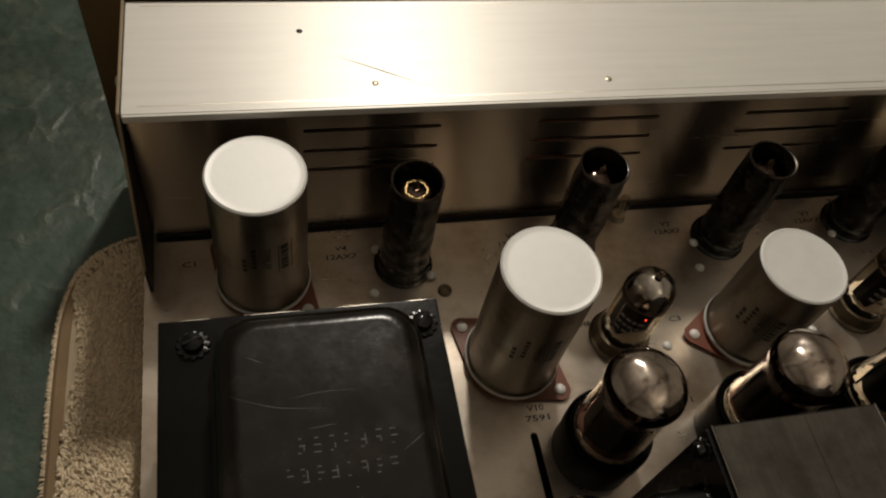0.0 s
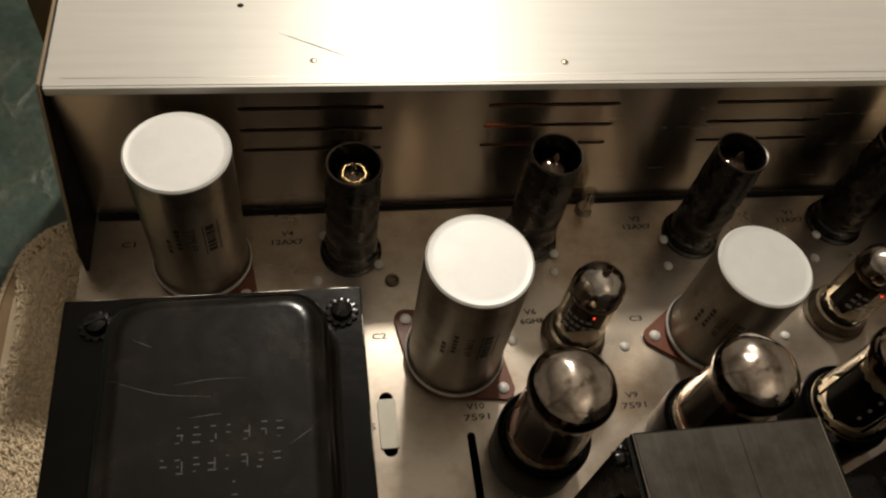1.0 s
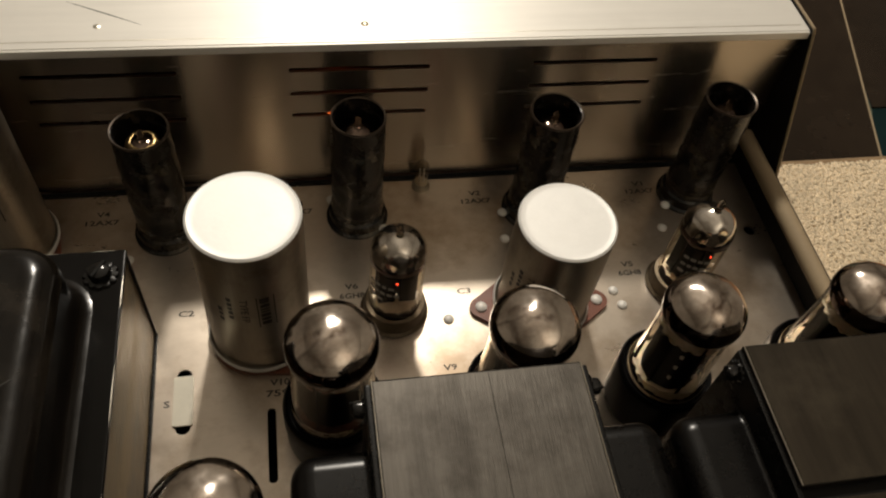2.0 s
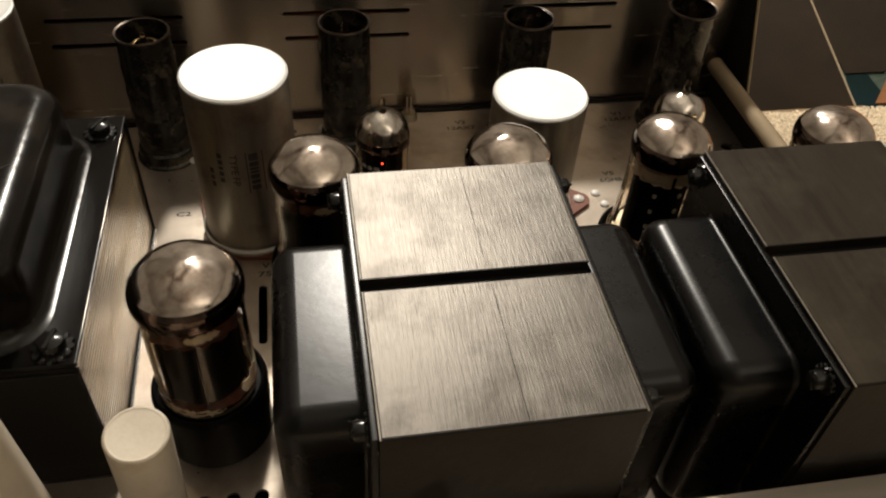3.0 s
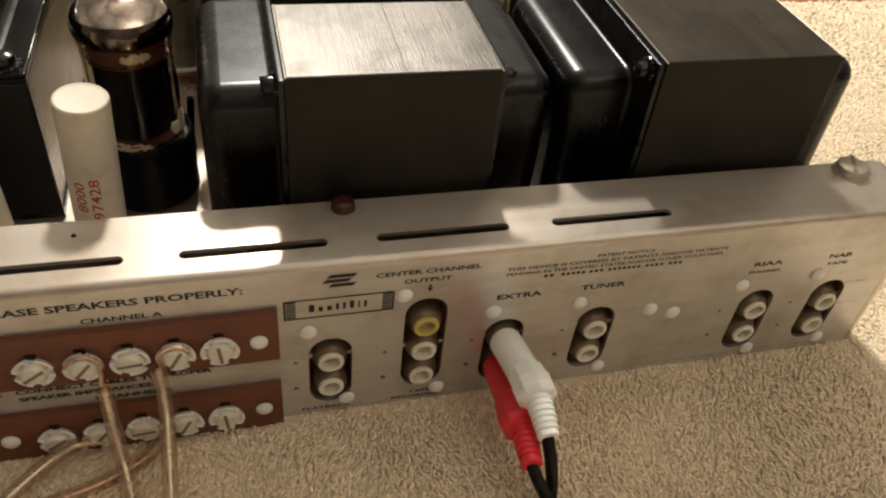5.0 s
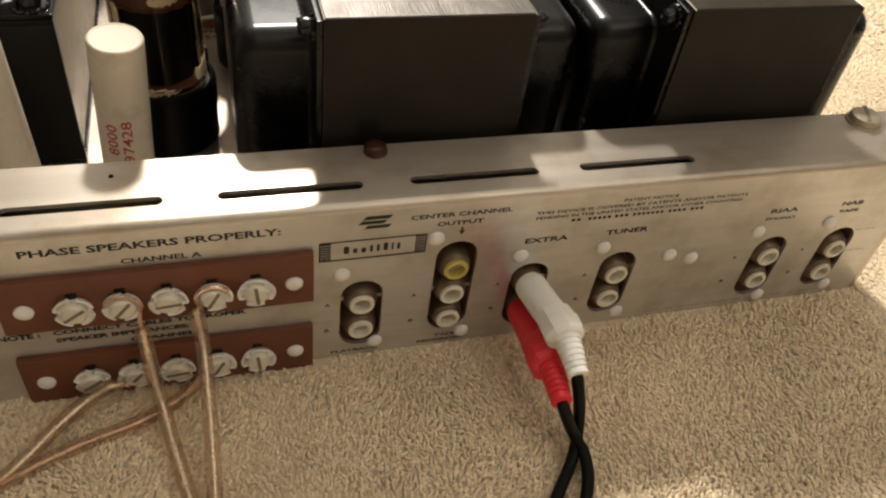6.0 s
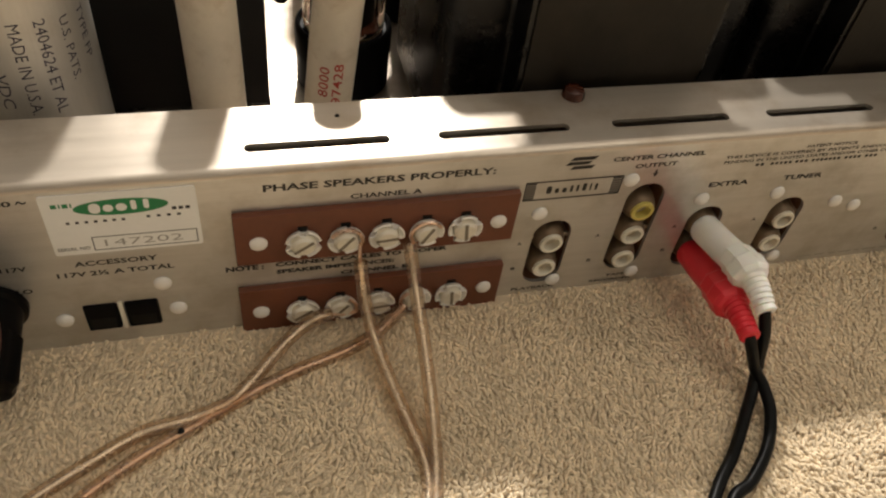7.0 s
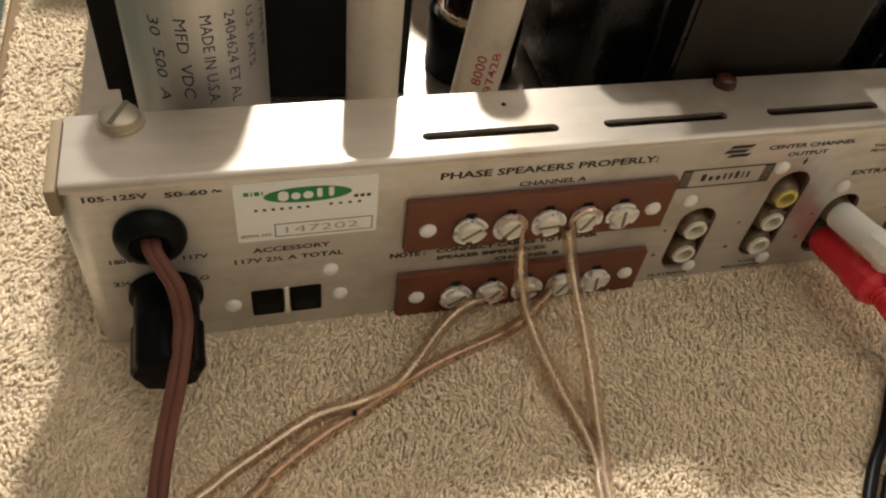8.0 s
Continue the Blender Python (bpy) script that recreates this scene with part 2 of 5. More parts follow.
BRUSH_X = (0.05, 1, 1)
M = {
    "panel": mat("brushed_panel_metal", (0.64, 0.62, 0.585), 0.36, 0.72, 0.12, 300, 0.06, 0.06, 2500, BRUSH_X, stain=0.6, stain_color=(0.42, 0.385, 0.325), stain_scale=42, stain_low=0.46, aniso=0.4),
    "lip": mat("brushed_lip_metal", (0.60, 0.53, 0.45), 0.37, 0.7, 0.07, 300, 0.04, 0.03, 3000, BRUSH_X, stain=0.65, stain_color=(0.40, 0.295, 0.19), stain_scale=30, stain_low=0.5, aniso=0.4),
    "deck": mat("plated_deck_metal", (0.60, 0.52, 0.435), 0.30, 0.84, 0.10, 100, 0.05, 0.05, 1600, (0.5, 1, 1), stain=0.75, stain_color=(0.33, 0.235, 0.15), stain_scale=30, stain_low=0.47),
    # one hood metal in two tones: lit top and shaded face put into colour
    "hood": mat("brushed_lit_hood_metal", (0.86, 0.83, 0.77), 0.46, 0.30, 0.05, 300, 0.03, 0.02, 3000, BRUSH_X, stain=0.25, stain_color=(0.70, 0.66, 0.60), stain_scale=25, aniso=0.4),
    "hood_face": mat("brushed_shaded_hood_metal", (0.50, 0.44, 0.37), 0.26, 1.0, 0.05, 300, 0.03, 0.02, 3000, BRUSH_X, stain=0.35, stain_color=(0.32, 0.24, 0.17), stain_scale=25, aniso=0.85),
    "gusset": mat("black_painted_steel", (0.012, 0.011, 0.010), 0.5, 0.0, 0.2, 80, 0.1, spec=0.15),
    "edge": mat("bare_edge_metal", (0.62, 0.57, 0.48), 0.38, 1.0, 0.1, 120),
    "rail": mat("cream_rail_metal", (0.34, 0.26, 0.165), 0.65, 0.0, 0.12, 70, stain=0.3, stain_color=(0.2, 0.145, 0.08), spec=0.2),
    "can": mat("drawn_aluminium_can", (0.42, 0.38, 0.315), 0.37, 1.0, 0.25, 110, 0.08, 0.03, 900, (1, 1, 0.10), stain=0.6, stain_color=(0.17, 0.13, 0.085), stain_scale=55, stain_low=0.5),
    # paler can metal: the light on the rear can is put into it
    "can_pale": mat("lit_drawn_aluminium", (0.60, 0.575, 0.53), 0.46, 0.7, 0.14, 140, 0.06, 0.02, 900, (1, 1, 0.12), stain=0.35, stain_color=(0.42, 0.375, 0.31), stain_scale=60),
    # lamplight on the can tops is put into this near-white colour
    "can_top": mat("frosted_lamplit_top", (0.87, 0.86, 0.83), 0.5, 0.25, 0.05, 120, 0.05, 0.08, 700, stain=0.12, stain_color=(0.66, 0.62, 0.55), stain_scale=90),
    "phenolic": mat("red_brown_phenolic", (0.20, 0.062, 0.032), 0.42, 0.0, 0.2, 120, 0.1, 0.05, 800),
    "board": mat("brown_terminal_board", (0.150, 0.046, 0.021), 0.42, 0.0, 0.25, 70, 0.1, 0.08, 700),
    "lining": mat("brown_fibre_lining", (0.22, 0.11, 0.065), 0.5, 0.0, 0.25, 90, 0.1, 0.1, 600),
    "enamel": mat("black_enamel", (0.0022, 0.0018, 0.0016), 0.28, 0.0, 0.2, 90, 0.05, 0.06, 300, spec=0.36, stain=0.1, stain_color=(0.006, 0.005, 0.0045), stain_scale=70),
    "bell": mat("worn_black_bell_paint", (0.0065, 0.005, 0.0037), 0.22, 0.0, 0.3, 60, 0.10, 0.4, 130, spec=0.38, stain=0.75, stain_color=(0.034, 0.027, 0.020), stain_scale=38, stain_low=0.5),
    "flange": mat("glossy_black_flange", (0.003, 0.0024, 0.0018), 0.24, 0.0, 0.25, 60, 0.06, 0.35, 160, spec=0.17, stain=0.3, stain_color=(0.010, 0.0085, 0.007), stain_scale=90),
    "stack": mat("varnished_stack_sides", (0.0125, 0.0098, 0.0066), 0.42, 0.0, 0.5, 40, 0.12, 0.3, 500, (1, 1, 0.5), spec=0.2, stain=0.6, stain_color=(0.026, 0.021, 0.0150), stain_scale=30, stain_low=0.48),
    "lam": mat("lamination_edges", (0.19, 0.137, 0.072), 0.42, 0.45, 0.6, 22, 0.12, 0.3, 300, (1.0, 0.35, 4), stain=0.8, stain_color=(0.045, 0.032, 0.017), stain_scale=26, stain_low=0.47),
    "bakelite": mat("black_bakelite", (0.004, 0.0038, 0.004), 0.36, 0.0, 0.2, 90, 0.1, 0.05, 300, spec=0.07),
    "gasket": mat("dark_rubber", (0.010, 0.009, 0.008), 0.6, 0.0, 0.2, 80, spec=0.15),
    # room reflections on the domes are painted in as veins and brown blotches
    "getter": mat("silvered_getter", (0.76, 0.66, 0.57), 0.15, 1.0, 0.35, 60, 0.07, 0.8, 85, (1, 1, 0.7), stain=0.8, stain_color=(0.26, 0.165, 0.11), stain_scale=70, stain_low=0.5, bdist=0.0022, bdetail=1.0, vein=0.9, vein_color=(0.10, 0.055, 0.035), vein_scale=75, vein_width=0.10),
    "getter_bright": mat("bright_silvered_dome", (0.84, 0.77, 0.69), 0.15, 1.0, 0.3, 90, 0.06, 0.8, 120, stain=0.7, stain_color=(0.24, 0.15, 0.095), stain_scale=140, stain_low=0.53, bdist=0.0015, bdetail=1.0),
    "socket_brass": mat("grimy_socket_brass", (0.17, 0.13, 0.085), 0.42, 0.7, 0.6, 120, stain=0.6, stain_color=(0.05, 0.036, 0.022), stain_scale=100, stain_low=0.48),
    "getter_dark": mat("smoky_getter_edge", (0.14, 0.10, 0.08), 0.09, 1.0, 0.6, 120, 0.04, 0.6, 100, stain=0.9, stain_color=(0.014, 0.009, 0.007), stain_scale=110, stain_low=0.46, bdist=0.0012, bdetail=1.0),
    "plate": mat("carbonised_anode", (0.005, 0.0044, 0.0042), 0.6, 0.0, 0.25, 100, spec=0.06),
    "mica": mat("mica_spacer", (0.80, 0.68, 0.52), 0.35, 0.0, 0.4, 160, 0.1, 0.5, 300, stain=0.45, stain_color=(0.35, 0.24, 0.15), stain_scale=160, sss=0.3),
    "mica_brown": mat("stained_mica_spacer", (0.12, 0.048, 0.034), 0.22, 0.0, 0.5, 130, 0.1),
    "shield": mat("blackened_shield", (0.012, 0.010, 0.008), 0.24, 0.3, 0.9, 110, 0.16, 0.9, 170, stain=0.85, stain_color=(0.14, 0.115, 0.075), stain_scale=130, stain_low=0.53),
    "shield_rim": mat("worn_shield_rim", (0.055, 0.038, 0.026), 0.34, 0.6, 0.7, 160),
    "gold": mat("gold_tinted_getter", (0.24, 0.165, 0.075), 0.28, 1.0, 0.7, 110, 0.08, 0.3, 90, stain=0.7, stain_color=(0.06, 0.034, 0.016), stain_scale=130, stain_low=0.48),
    "nickel": mat("bright_rivet_metal", (0.86, 0.83, 0.78), 0.45, 0.1, 0.08, 300),
    "washer_tin": mat("tinned_washer", (0.92, 0.89, 0.83), 0.34, 0.2, 0.1, 250, 0.1),
    "slot_dark": mat("shaded_screw_slot", (0.20, 0.17, 0.12), 0.6, 0.0, 0.3, 300),
    "screw": mat("plated_screw_metal", (0.80, 0.76, 0.66), 0.36, 0.35, 0.2, 250, 0.1, stain=0.35, stain_color=(0.52, 0.46, 0.33), stain_scale=150),
    "brass": mat("tarnished_brass", (0.58, 0.51, 0.39), 0.36, 0.75, 0.2, 150, stain=0.3, stain_color=(0.26, 0.2, 0.12), stain_scale=90),
    "blackscrew": mat("black_oxide_screw", (0.014, 0.013, 0.012), 0.20, 0.3, 0.2, 200),
    "waxpaper": mat("cream_waxed_tube", (0.70, 0.615, 0.49), 0.45, 0.0, 0.08, 60, 0.08, 0.06, 500, stain=0.55, stain_color=(0.44, 0.32, 0.19), stain_scale=85, stain_low=0.52, sss=0.15),
    "waxend": mat("cream_wax_end", (0.74, 0.65, 0.52), 0.6, 0.0, 0.1, 120, 0.08, 0.2, 700),
    "ink": mat("black_ink", (0.018, 0.016, 0.014), 0.55, 0.0, 0.2, 200),
    "red_ink": mat("red_ink", (0.45, 0.045, 0.03), 0.6, 0.0, 0.3, 250),
    "violet_ink": mat("violet_ink", (0.05, 0.042, 0.068), 0.6, 0.0, 0.5, 250),
    "can_ink": mat("faded_brown_ink", (0.035, 0.028, 0.022), 0.5, 0.0, 0.6, 220),
    "bumper": mat("dark_amber_bumper", (0.055, 0.016, 0.009), 0.18, 0.0, 0.3, 150, 0.05),
    "worn_ink": mat("worn_white_ink", (0.09, 0.087, 0.083), 0.5, 0.0, 0.9, 500),
    "label_white": mat("white_label_enamel", (0.92, 0.91, 0.87), 0.42, 0.0, 0.05, 80),
    "green": mat("green_label_enamel", (0.015, 0.22, 0.075), 0.42, 0.0, 0.08, 100),
    "white_plastic": mat("white_plastic", (0.95, 0.93, 0.88), 0.38, 0.0, 0.04, 60, sss=0.3),
    "red_plastic": mat("red_plastic", (0.78, 0.028, 0.045), 0.38, 0.0, 0.08, 60, sss=0.1),
    "yellow_plastic": mat("yellow_plastic", (0.62, 0.52, 0.14), 0.4, 0.0, 0.08, 60),
    "ivory": mat("ivory_insulator", (0.84, 0.79, 0.66), 0.35, 0.0, 0.08, 90),
    "black_rubber": mat("black_cable_rubber", (0.005, 0.005, 0.005), 0.40, 0.0, 0.15, 90, 0.08, 0.1, 500, spec=0.13),
    "brown_cord": mat("brown_mains_cord", (0.150, 0.056, 0.040), 0.5, 0.0, 0.2, 60, 0.08, 0.06, 400, spec=0.3),
    "copper": mat("copper_strand", (0.72, 0.52, 0.40), 0.3, 1.0, 0.25, 250, 0.1, 0.5, 1500, (1, 1, 1)),
    "tinned": mat("tinned_strand", (0.95, 0.91, 0.84), 0.26, 0.75, 0.2, 250),
    "terry": mat("beige_terry_loops", (0.815, 0.675, 0.485), 0.9, 0.0, 0.16, 25, 0.05, 0.3, 900, spec=0.12, island=0.15),
    "terry_base": mat("beige_terry_ground", (0.66, 0.54, 0.38), 0.95, 0.0, 0.15, 40, 0.05, 0.6, 700, spec=0.1),
    "hem": mat("towel_hem_weave", (0.29, 0.20, 0.118), 0.9, 0.0, 0.14, 60, 0.05, 0.4, 900, spec=0.1),
    "laminate": mat("green_marbled_laminate", (0.040, 0.066, 0.050), 0.42, 0.0, 0.6, 26, 0.12, 0.8, 60, stain=0.55, stain_color=(0.082, 0.096, 0.068), stain_scale=30, stain_low=0.48, bdist=0.0014, vein=0.4, vein_color=(0.125, 0.125, 0.088), vein_scale=30, vein_width=0.10, vein_rise=1.0),
    "plaster": mat("cream_plaster", (0.52, 0.495, 0.455), 0.9, 0.0, 0.05, 3, 0.05),
    "woodfloor": mat("brown_floor_boards", (0.22, 0.12, 0.06), 0.5, 0.0, 0.3, 3, 0.1),
    "orange_wood": mat("orange_brown_board", (0.27, 0.105, 0.034), 0.6, 0.0, 0.3, 8, 0.1, 0.08, 80, (1, 8, 1)),
    "teal": mat("dark_teal_board", (0.002, 0.014, 0.015), 0.5, 0.0, 0.3, 20, spec=0.15),
    "smoked": mat("smoked_tray", (0.022, 0.015, 0.010), 0.16, 0.0, 0.5, 10, 0.06, spec=0.3, stain=0.6, stain_color=(0.055, 0.040, 0.028), stain_scale=7),
    "panel_brown": mat("bronze_front_panel", (0.20, 0.14, 0.08), 0.35, 0.8, 0.15, 60),
    "glow": mat("glowing_filament", (0.8, 0.2, 0.05), 0.5, emit=(1.0, 0.16, 0.03), power=8),
    "heater": mat("glowing_heater", (0.8, 0.1, 0.05), 0.5, emit=(1.0, 0.05, 0.02), power=9),
    "blown": blown_glass("blown_tube_glass", (0.96, 0.93, 0.88)),
    "glass": glass_mat("tube_glass", (0.84, 0.78, 0.70), 1.5, 0.02, 0.025),
    "faint_ink": mat("faint_grey_ink", (0.36, 0.34, 0.30), 0.5, 0.0, 0.3, 300),
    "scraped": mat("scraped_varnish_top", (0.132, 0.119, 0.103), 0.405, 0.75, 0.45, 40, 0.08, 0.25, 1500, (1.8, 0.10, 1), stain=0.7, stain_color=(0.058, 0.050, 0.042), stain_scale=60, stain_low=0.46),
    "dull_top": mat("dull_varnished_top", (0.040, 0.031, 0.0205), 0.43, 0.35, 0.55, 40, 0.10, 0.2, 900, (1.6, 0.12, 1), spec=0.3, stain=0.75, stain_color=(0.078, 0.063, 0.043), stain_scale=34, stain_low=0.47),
    "jack": mat("dull_jack_metal", (0.17, 0.118, 0.072), 0.40, 0.45, 0.3, 200, stain=0.4, stain_color=(0.05, 0.034, 0.02), stain_scale=120),
    "vinyl": glass_mat("clear_vinyl", (0.90, 0.80, 0.68), 1.5, 0.04, 0.24),
}

# ---- mesh helpers: everything below is given in millimetres ----


def thing(name, x=0.0, y=0.0, z=0.0, label="", category="", group="", rz=0.0):
    ob = new(name)
    ob.empty_display_size = 0.01
    ob.matrix_basis = pose(x * MM, y * MM, z * MM, 0, 0, rz)
    return tagged(ob, label, category, group)


def flat_normals(me, smooth):
    """Corner normals weighted by face area, so that bevels stay round and broad faces stay flat."""
    limit = math.cos(radians(smooth))
    fn = [p.normal.copy() for p in me.polygons]
    fa = [p.area for p in me.polygons]
    near = {v.index: [] for v in me.vertices}
    for p in me.polygons:
        for v in p.vertices:
            near[v].append(p.index)
    out = []
    for p in me.polygons:
        n = fn[p.index]
        for v in p.vertices:
            s = Vector((0, 0, 0))
            for q in near[v]:
                if fn[q].dot(n) > limit:
                    s += fn[q] * fa[q]
            out.append(s.normalized() if s.length > 0 else n)
    me.normals_split_custom_set(out)


def mesh_from(name, bm, material, smooth=35):
    for v in bm.verts:
        v.co *= MM
    bmesh.ops.recalc_face_normals(bm, faces=bm.faces[:])
    if material in ("panel", "lip", "hood", "hood_face"):
        uv = bm.loops.layers.uv.new("grain")
        for f in bm.faces:
            for l in f.loops:
                l[uv].uv = (l.vert.co.x, l.vert.co.y + l.vert.co.z)
    me = bpy.data.meshes.new(name)
    bm.to_mesh(me)
    bm.free()
    me.materials.append(M[material])
    if smooth:
        me.shade_smooth()
        me.set_sharp_from_angle(angle=radians(smooth))
        flat_normals(me, smooth)
    return me


def part(name, bm, material, parent=None, label="", smooth=35):
    """Links a bmesh as one mesh object under a thing or a part."""
    ob = new(name, mesh_from(name, bm, material, smooth))
    if parent:
        ob.parent = parent
    return tagged(ob, label)


def again(ob, parent, x=0.0, y=0.0, z=0.0):
    """One more object on the same mesh."""
    o = new(ob.name.split(".")[0], ob.data)
    o.parent = parent
    o.matrix_basis = pose(x * MM, y * MM, z * MM)
    return o


def box(x0, x1, y0, y1, z0, z1, bev=0.0, seg=2, bm=None):
    b = bmesh.new()
    bmesh.ops.create_cube(b, size=1)
    for v in b.verts:
        v.co = Vector(((x0 + x1) / 2 + v.co.x * (x1 - x0), (y0 + y1) / 2 + v.co.y * (y1 - y0), (z0 + z1) / 2 + v.co.z * (z1 - z0)))
    if bev:
        bmesh.ops.bevel(b, geom=b.edges[:], offset=bev, segments=seg, affect="EDGES", profile=0.5)
    return merge(bm, b) if bm else b


def merge(bm, other):
    seen = {v: bm.verts.new(v.co) for v in other.verts}
    for f in other.faces:
        bm.faces.new([seen[v] for v in f.verts])
    other.free()
    return bm


def moved(bm, m):
    bm.transform(m)
    return bm


def rot(axis, deg):
    return Matrix.Rotation(radians(deg), 4, axis)


def at(x, y, z):
    return Matrix.Translation((x, y, z))


def lathe(prof, x=0.0, y=0.0, z=0.0, segs=40, bm=None, flute=None):
    """Turns a profile of (radius, height) about the upright through x, y. flute: a function of angle and height that adds to the radius."""
    bm = bm or bmesh.new()
    rings = []
    for r, h in prof:
        if r < 1e-5:
            rings.append([bm.verts.new((x, y, z + h))])
            continue
        ring = []
        for i in range(segs):
            a = 2 * math.pi * i / segs
            q = r + (flute(a, h) if flute else 0)
            ring.append(bm.verts.new((x + q * math.cos(a), y + q * math.sin(a), z + h)))
        rings.append(ring)
    for a, b in zip(rings, rings[1:]):
        n = max(len(a), len(b))
        if n == 1:
            continue
        for i in range(n):
            j = (i + 1) % n
            if len(a) == 1:
                bm.faces.new((a[0], b[j], b[i]))
            elif len(b) == 1:
                bm.faces.new((a[i], a[j], b[0]))
            else:
                bm.faces.new((a[i], a[j], b[j], b[i]))
    return bm


def rod(x, y, z, r, length, axis="y", segs=20, bev=0.3):
    """A solid rod that starts at x, y, z and runs along minus y (or up, or along x)."""
    b = lathe([(0, 0), (r - bev, 0), (r, bev), (r, length - bev), (r - bev, length), (0, length)], segs=segs)
    turn = {"y": rot("X", 90), "z": Matrix.Identity(4), "x": rot("Y", 90)}[axis]
    return moved(b, at(x, y, z) @ turn)


def smooth_path(pts, n=8):
    """A Catmull-Rom line through the points."""
    p = [Vector(q) for q in pts]
    p = [p[0] * 2 - p[1]] + p + [p[-1] * 2 - p[-2]]
    out = []
    for i in range(1, len(p) - 2):
        for k in range(n):
            t = k / n
            a, b, c, d = p[i - 1], p[i], p[i + 1], p[i + 2]
            out.append(0.5 * ((2 * b) + (c - a) * t + (2 * a - 5 * b + 4 * c - d) * t * t + (3 * b - a - 3 * c + d) * t ** 3))
    return out + [p[-2]]


def tube(pts, r, segs=10, n=8, bm=None, flat=1.0):
    """A round cable along a smooth line; r may be a function of 0..1."""
    bm = bm or bmesh.new()
    line = smooth_path(pts, n) if n > 1 else [Vector(q) for q in pts]
    side = None
    rings = []
    for i, c in enumerate(line):
        d = (line[min(i + 1, len(line) - 1)] - line[max(i - 1, 0)]).normalized()
        if side is None:
            side = d.orthogonal().normalized()
        side = (side - d * side.dot(d)).normalized()
        up = d.cross(side)
        q = r(i / (len(line) - 1)) if callable(r) else r
        rings.append([bm.verts.new(c + side * (q * math.cos(2 * math.pi * k / segs)) + up * (q * flat * math.sin(2 * math.pi * k / segs))) for k in range(segs)])
    for a, b in zip(rings, rings[1:]):
        for k in range(segs):
            bm.faces.new((a[k], a[(k + 1) % segs], b[(k + 1) % segs], b[k]))
    bm.faces.new(rings[0][::-1])
    bm.faces.new(rings[-1])
    return bm


def rounded(x0, x1, y0, y1, r, n=6):
    """A loop of a rectangle with round corners."""
    out = []
    for cx, cy, a0 in ((x1 - r, y1 - r, 0), (x0 + r, y1 - r, 90), (x0 + r, y0 + r, 180), (x1 - r, y0 + r, 270)):
        for k in range(n + 1):
            a = radians(a0 + 90 * k / n)
            out.append((cx + r * math.cos(a), cy + r * math.sin(a)))
    return out


def circle(x, y, r, n=20):
    return [(x + r * math.cos(2 * math.pi * k / n), y + r * math.sin(2 * math.pi * k / n)) for k in range(n)]


def sheet(outer, holes, thick, m=None):
    """A sheet with holes cut right through it, in its own x, y, from z = -thick up to 0, then placed by m."""
    bm = bmesh.new()
    edges = []
    for loop in (outer, *holes):
        vs = [bm.verts.new((x, y, 0)) for x, y in loop]
        edges += [bm.edges.new((vs[i], vs[(i + 1) % len(vs)])) for i in range(len(vs))]
    bmesh.ops.triangle_fill(bm, use_beauty=True, use_dissolve=False, edges=edges)
    faces = bm.faces[:]
    ext = bmesh.ops.extrude_face_region(bm, geom=faces)
    for v in ext["geom"]:
        if isinstance(v, bmesh.types.BMVert):
            v.co.z -= thick
    return moved(bm, m) if m else bm


def loft(loops, cap0=True, cap1=True):
    bm = bmesh.new()
    rings = [[bm.verts.new(p) for p in loop] for loop in loops]
    n = len(rings[0])
    for a, b in zip(rings, rings[1:]):
        for i in range(n):
            bm.faces.new((a[i], a[(i + 1) % n], b[(i + 1) % n], b[i]))
    if cap0:
        bm.faces.new(rings[0][::-1])
    if cap1:
        bm.faces.new(rings[-1])
    return bm


def pressed_bell(x0, x1, y0, y1, h, corner=9.0, fillet=7.0, flare=4.0):
    """A deep-drawn transformer cover over a rectangle, rising from z = 0 to h, with a round shoulder and a flared foot."""
    loops = []
    for k in range(5):
        a = radians(90 * k / 4)
        o = flare * (1 - math.sin(a))
        loops.append((-o, flare * (1 - math.cos(a))))
    loops.append((0, flare + 0.4))
    loops.append((0, h - fillet - 0.4))
    for k in range(7):
        a = radians(90 * k / 6)
        loops.append((fillet * (1 - math.cos(a)), h - fillet + fillet * math.sin(a)))
    out = []
    for inset, z in loops:
        out.append([(x, y, z) for x, y in rounded(x0 + inset, x1 - inset, y0 + inset, y1 - inset, max(1.5, corner - min(inset, corner - 2) * 0.6))])
    return loft(out)


def lettering(body, w, h, bold=0.01):
    """Words in the built-in font, scaled to w by h, from 0, 0 up."""
    cu = bpy.data.curves.new("lettering", "FONT")
    cu.body, cu.resolution_u, cu.offset = body, 2, bold
    ob = new("lettering", cu)
    bpy.context.view_layer.update()
    me = bpy.data.meshes.new_from_object(ob)
    bpy.data.objects.remove(ob)
    bm = bmesh.new()
    bm.from_mesh(me)
    bpy.data.meshes.remove(me)
    bpy.data.curves.remove(cu)
    xs = [v.co.x for v in bm.verts]
    ys = [v.co.y for v in bm.verts]
    for v in bm.verts:
        v.co = Vector(((v.co.x - min(xs)) / (max(xs) - min(xs)) * w, (v.co.y - min(ys)) / (max(ys) - min(ys)) * h, 0))
    return bm


def bar(w, h, x=0.0):
    bm = bmesh.new()
    bm.faces.new([bm.verts.new((px, py, 0)) for px, py in ((x, 0), (x + w, 0), (x + w, h), (x, h))])
    return bm


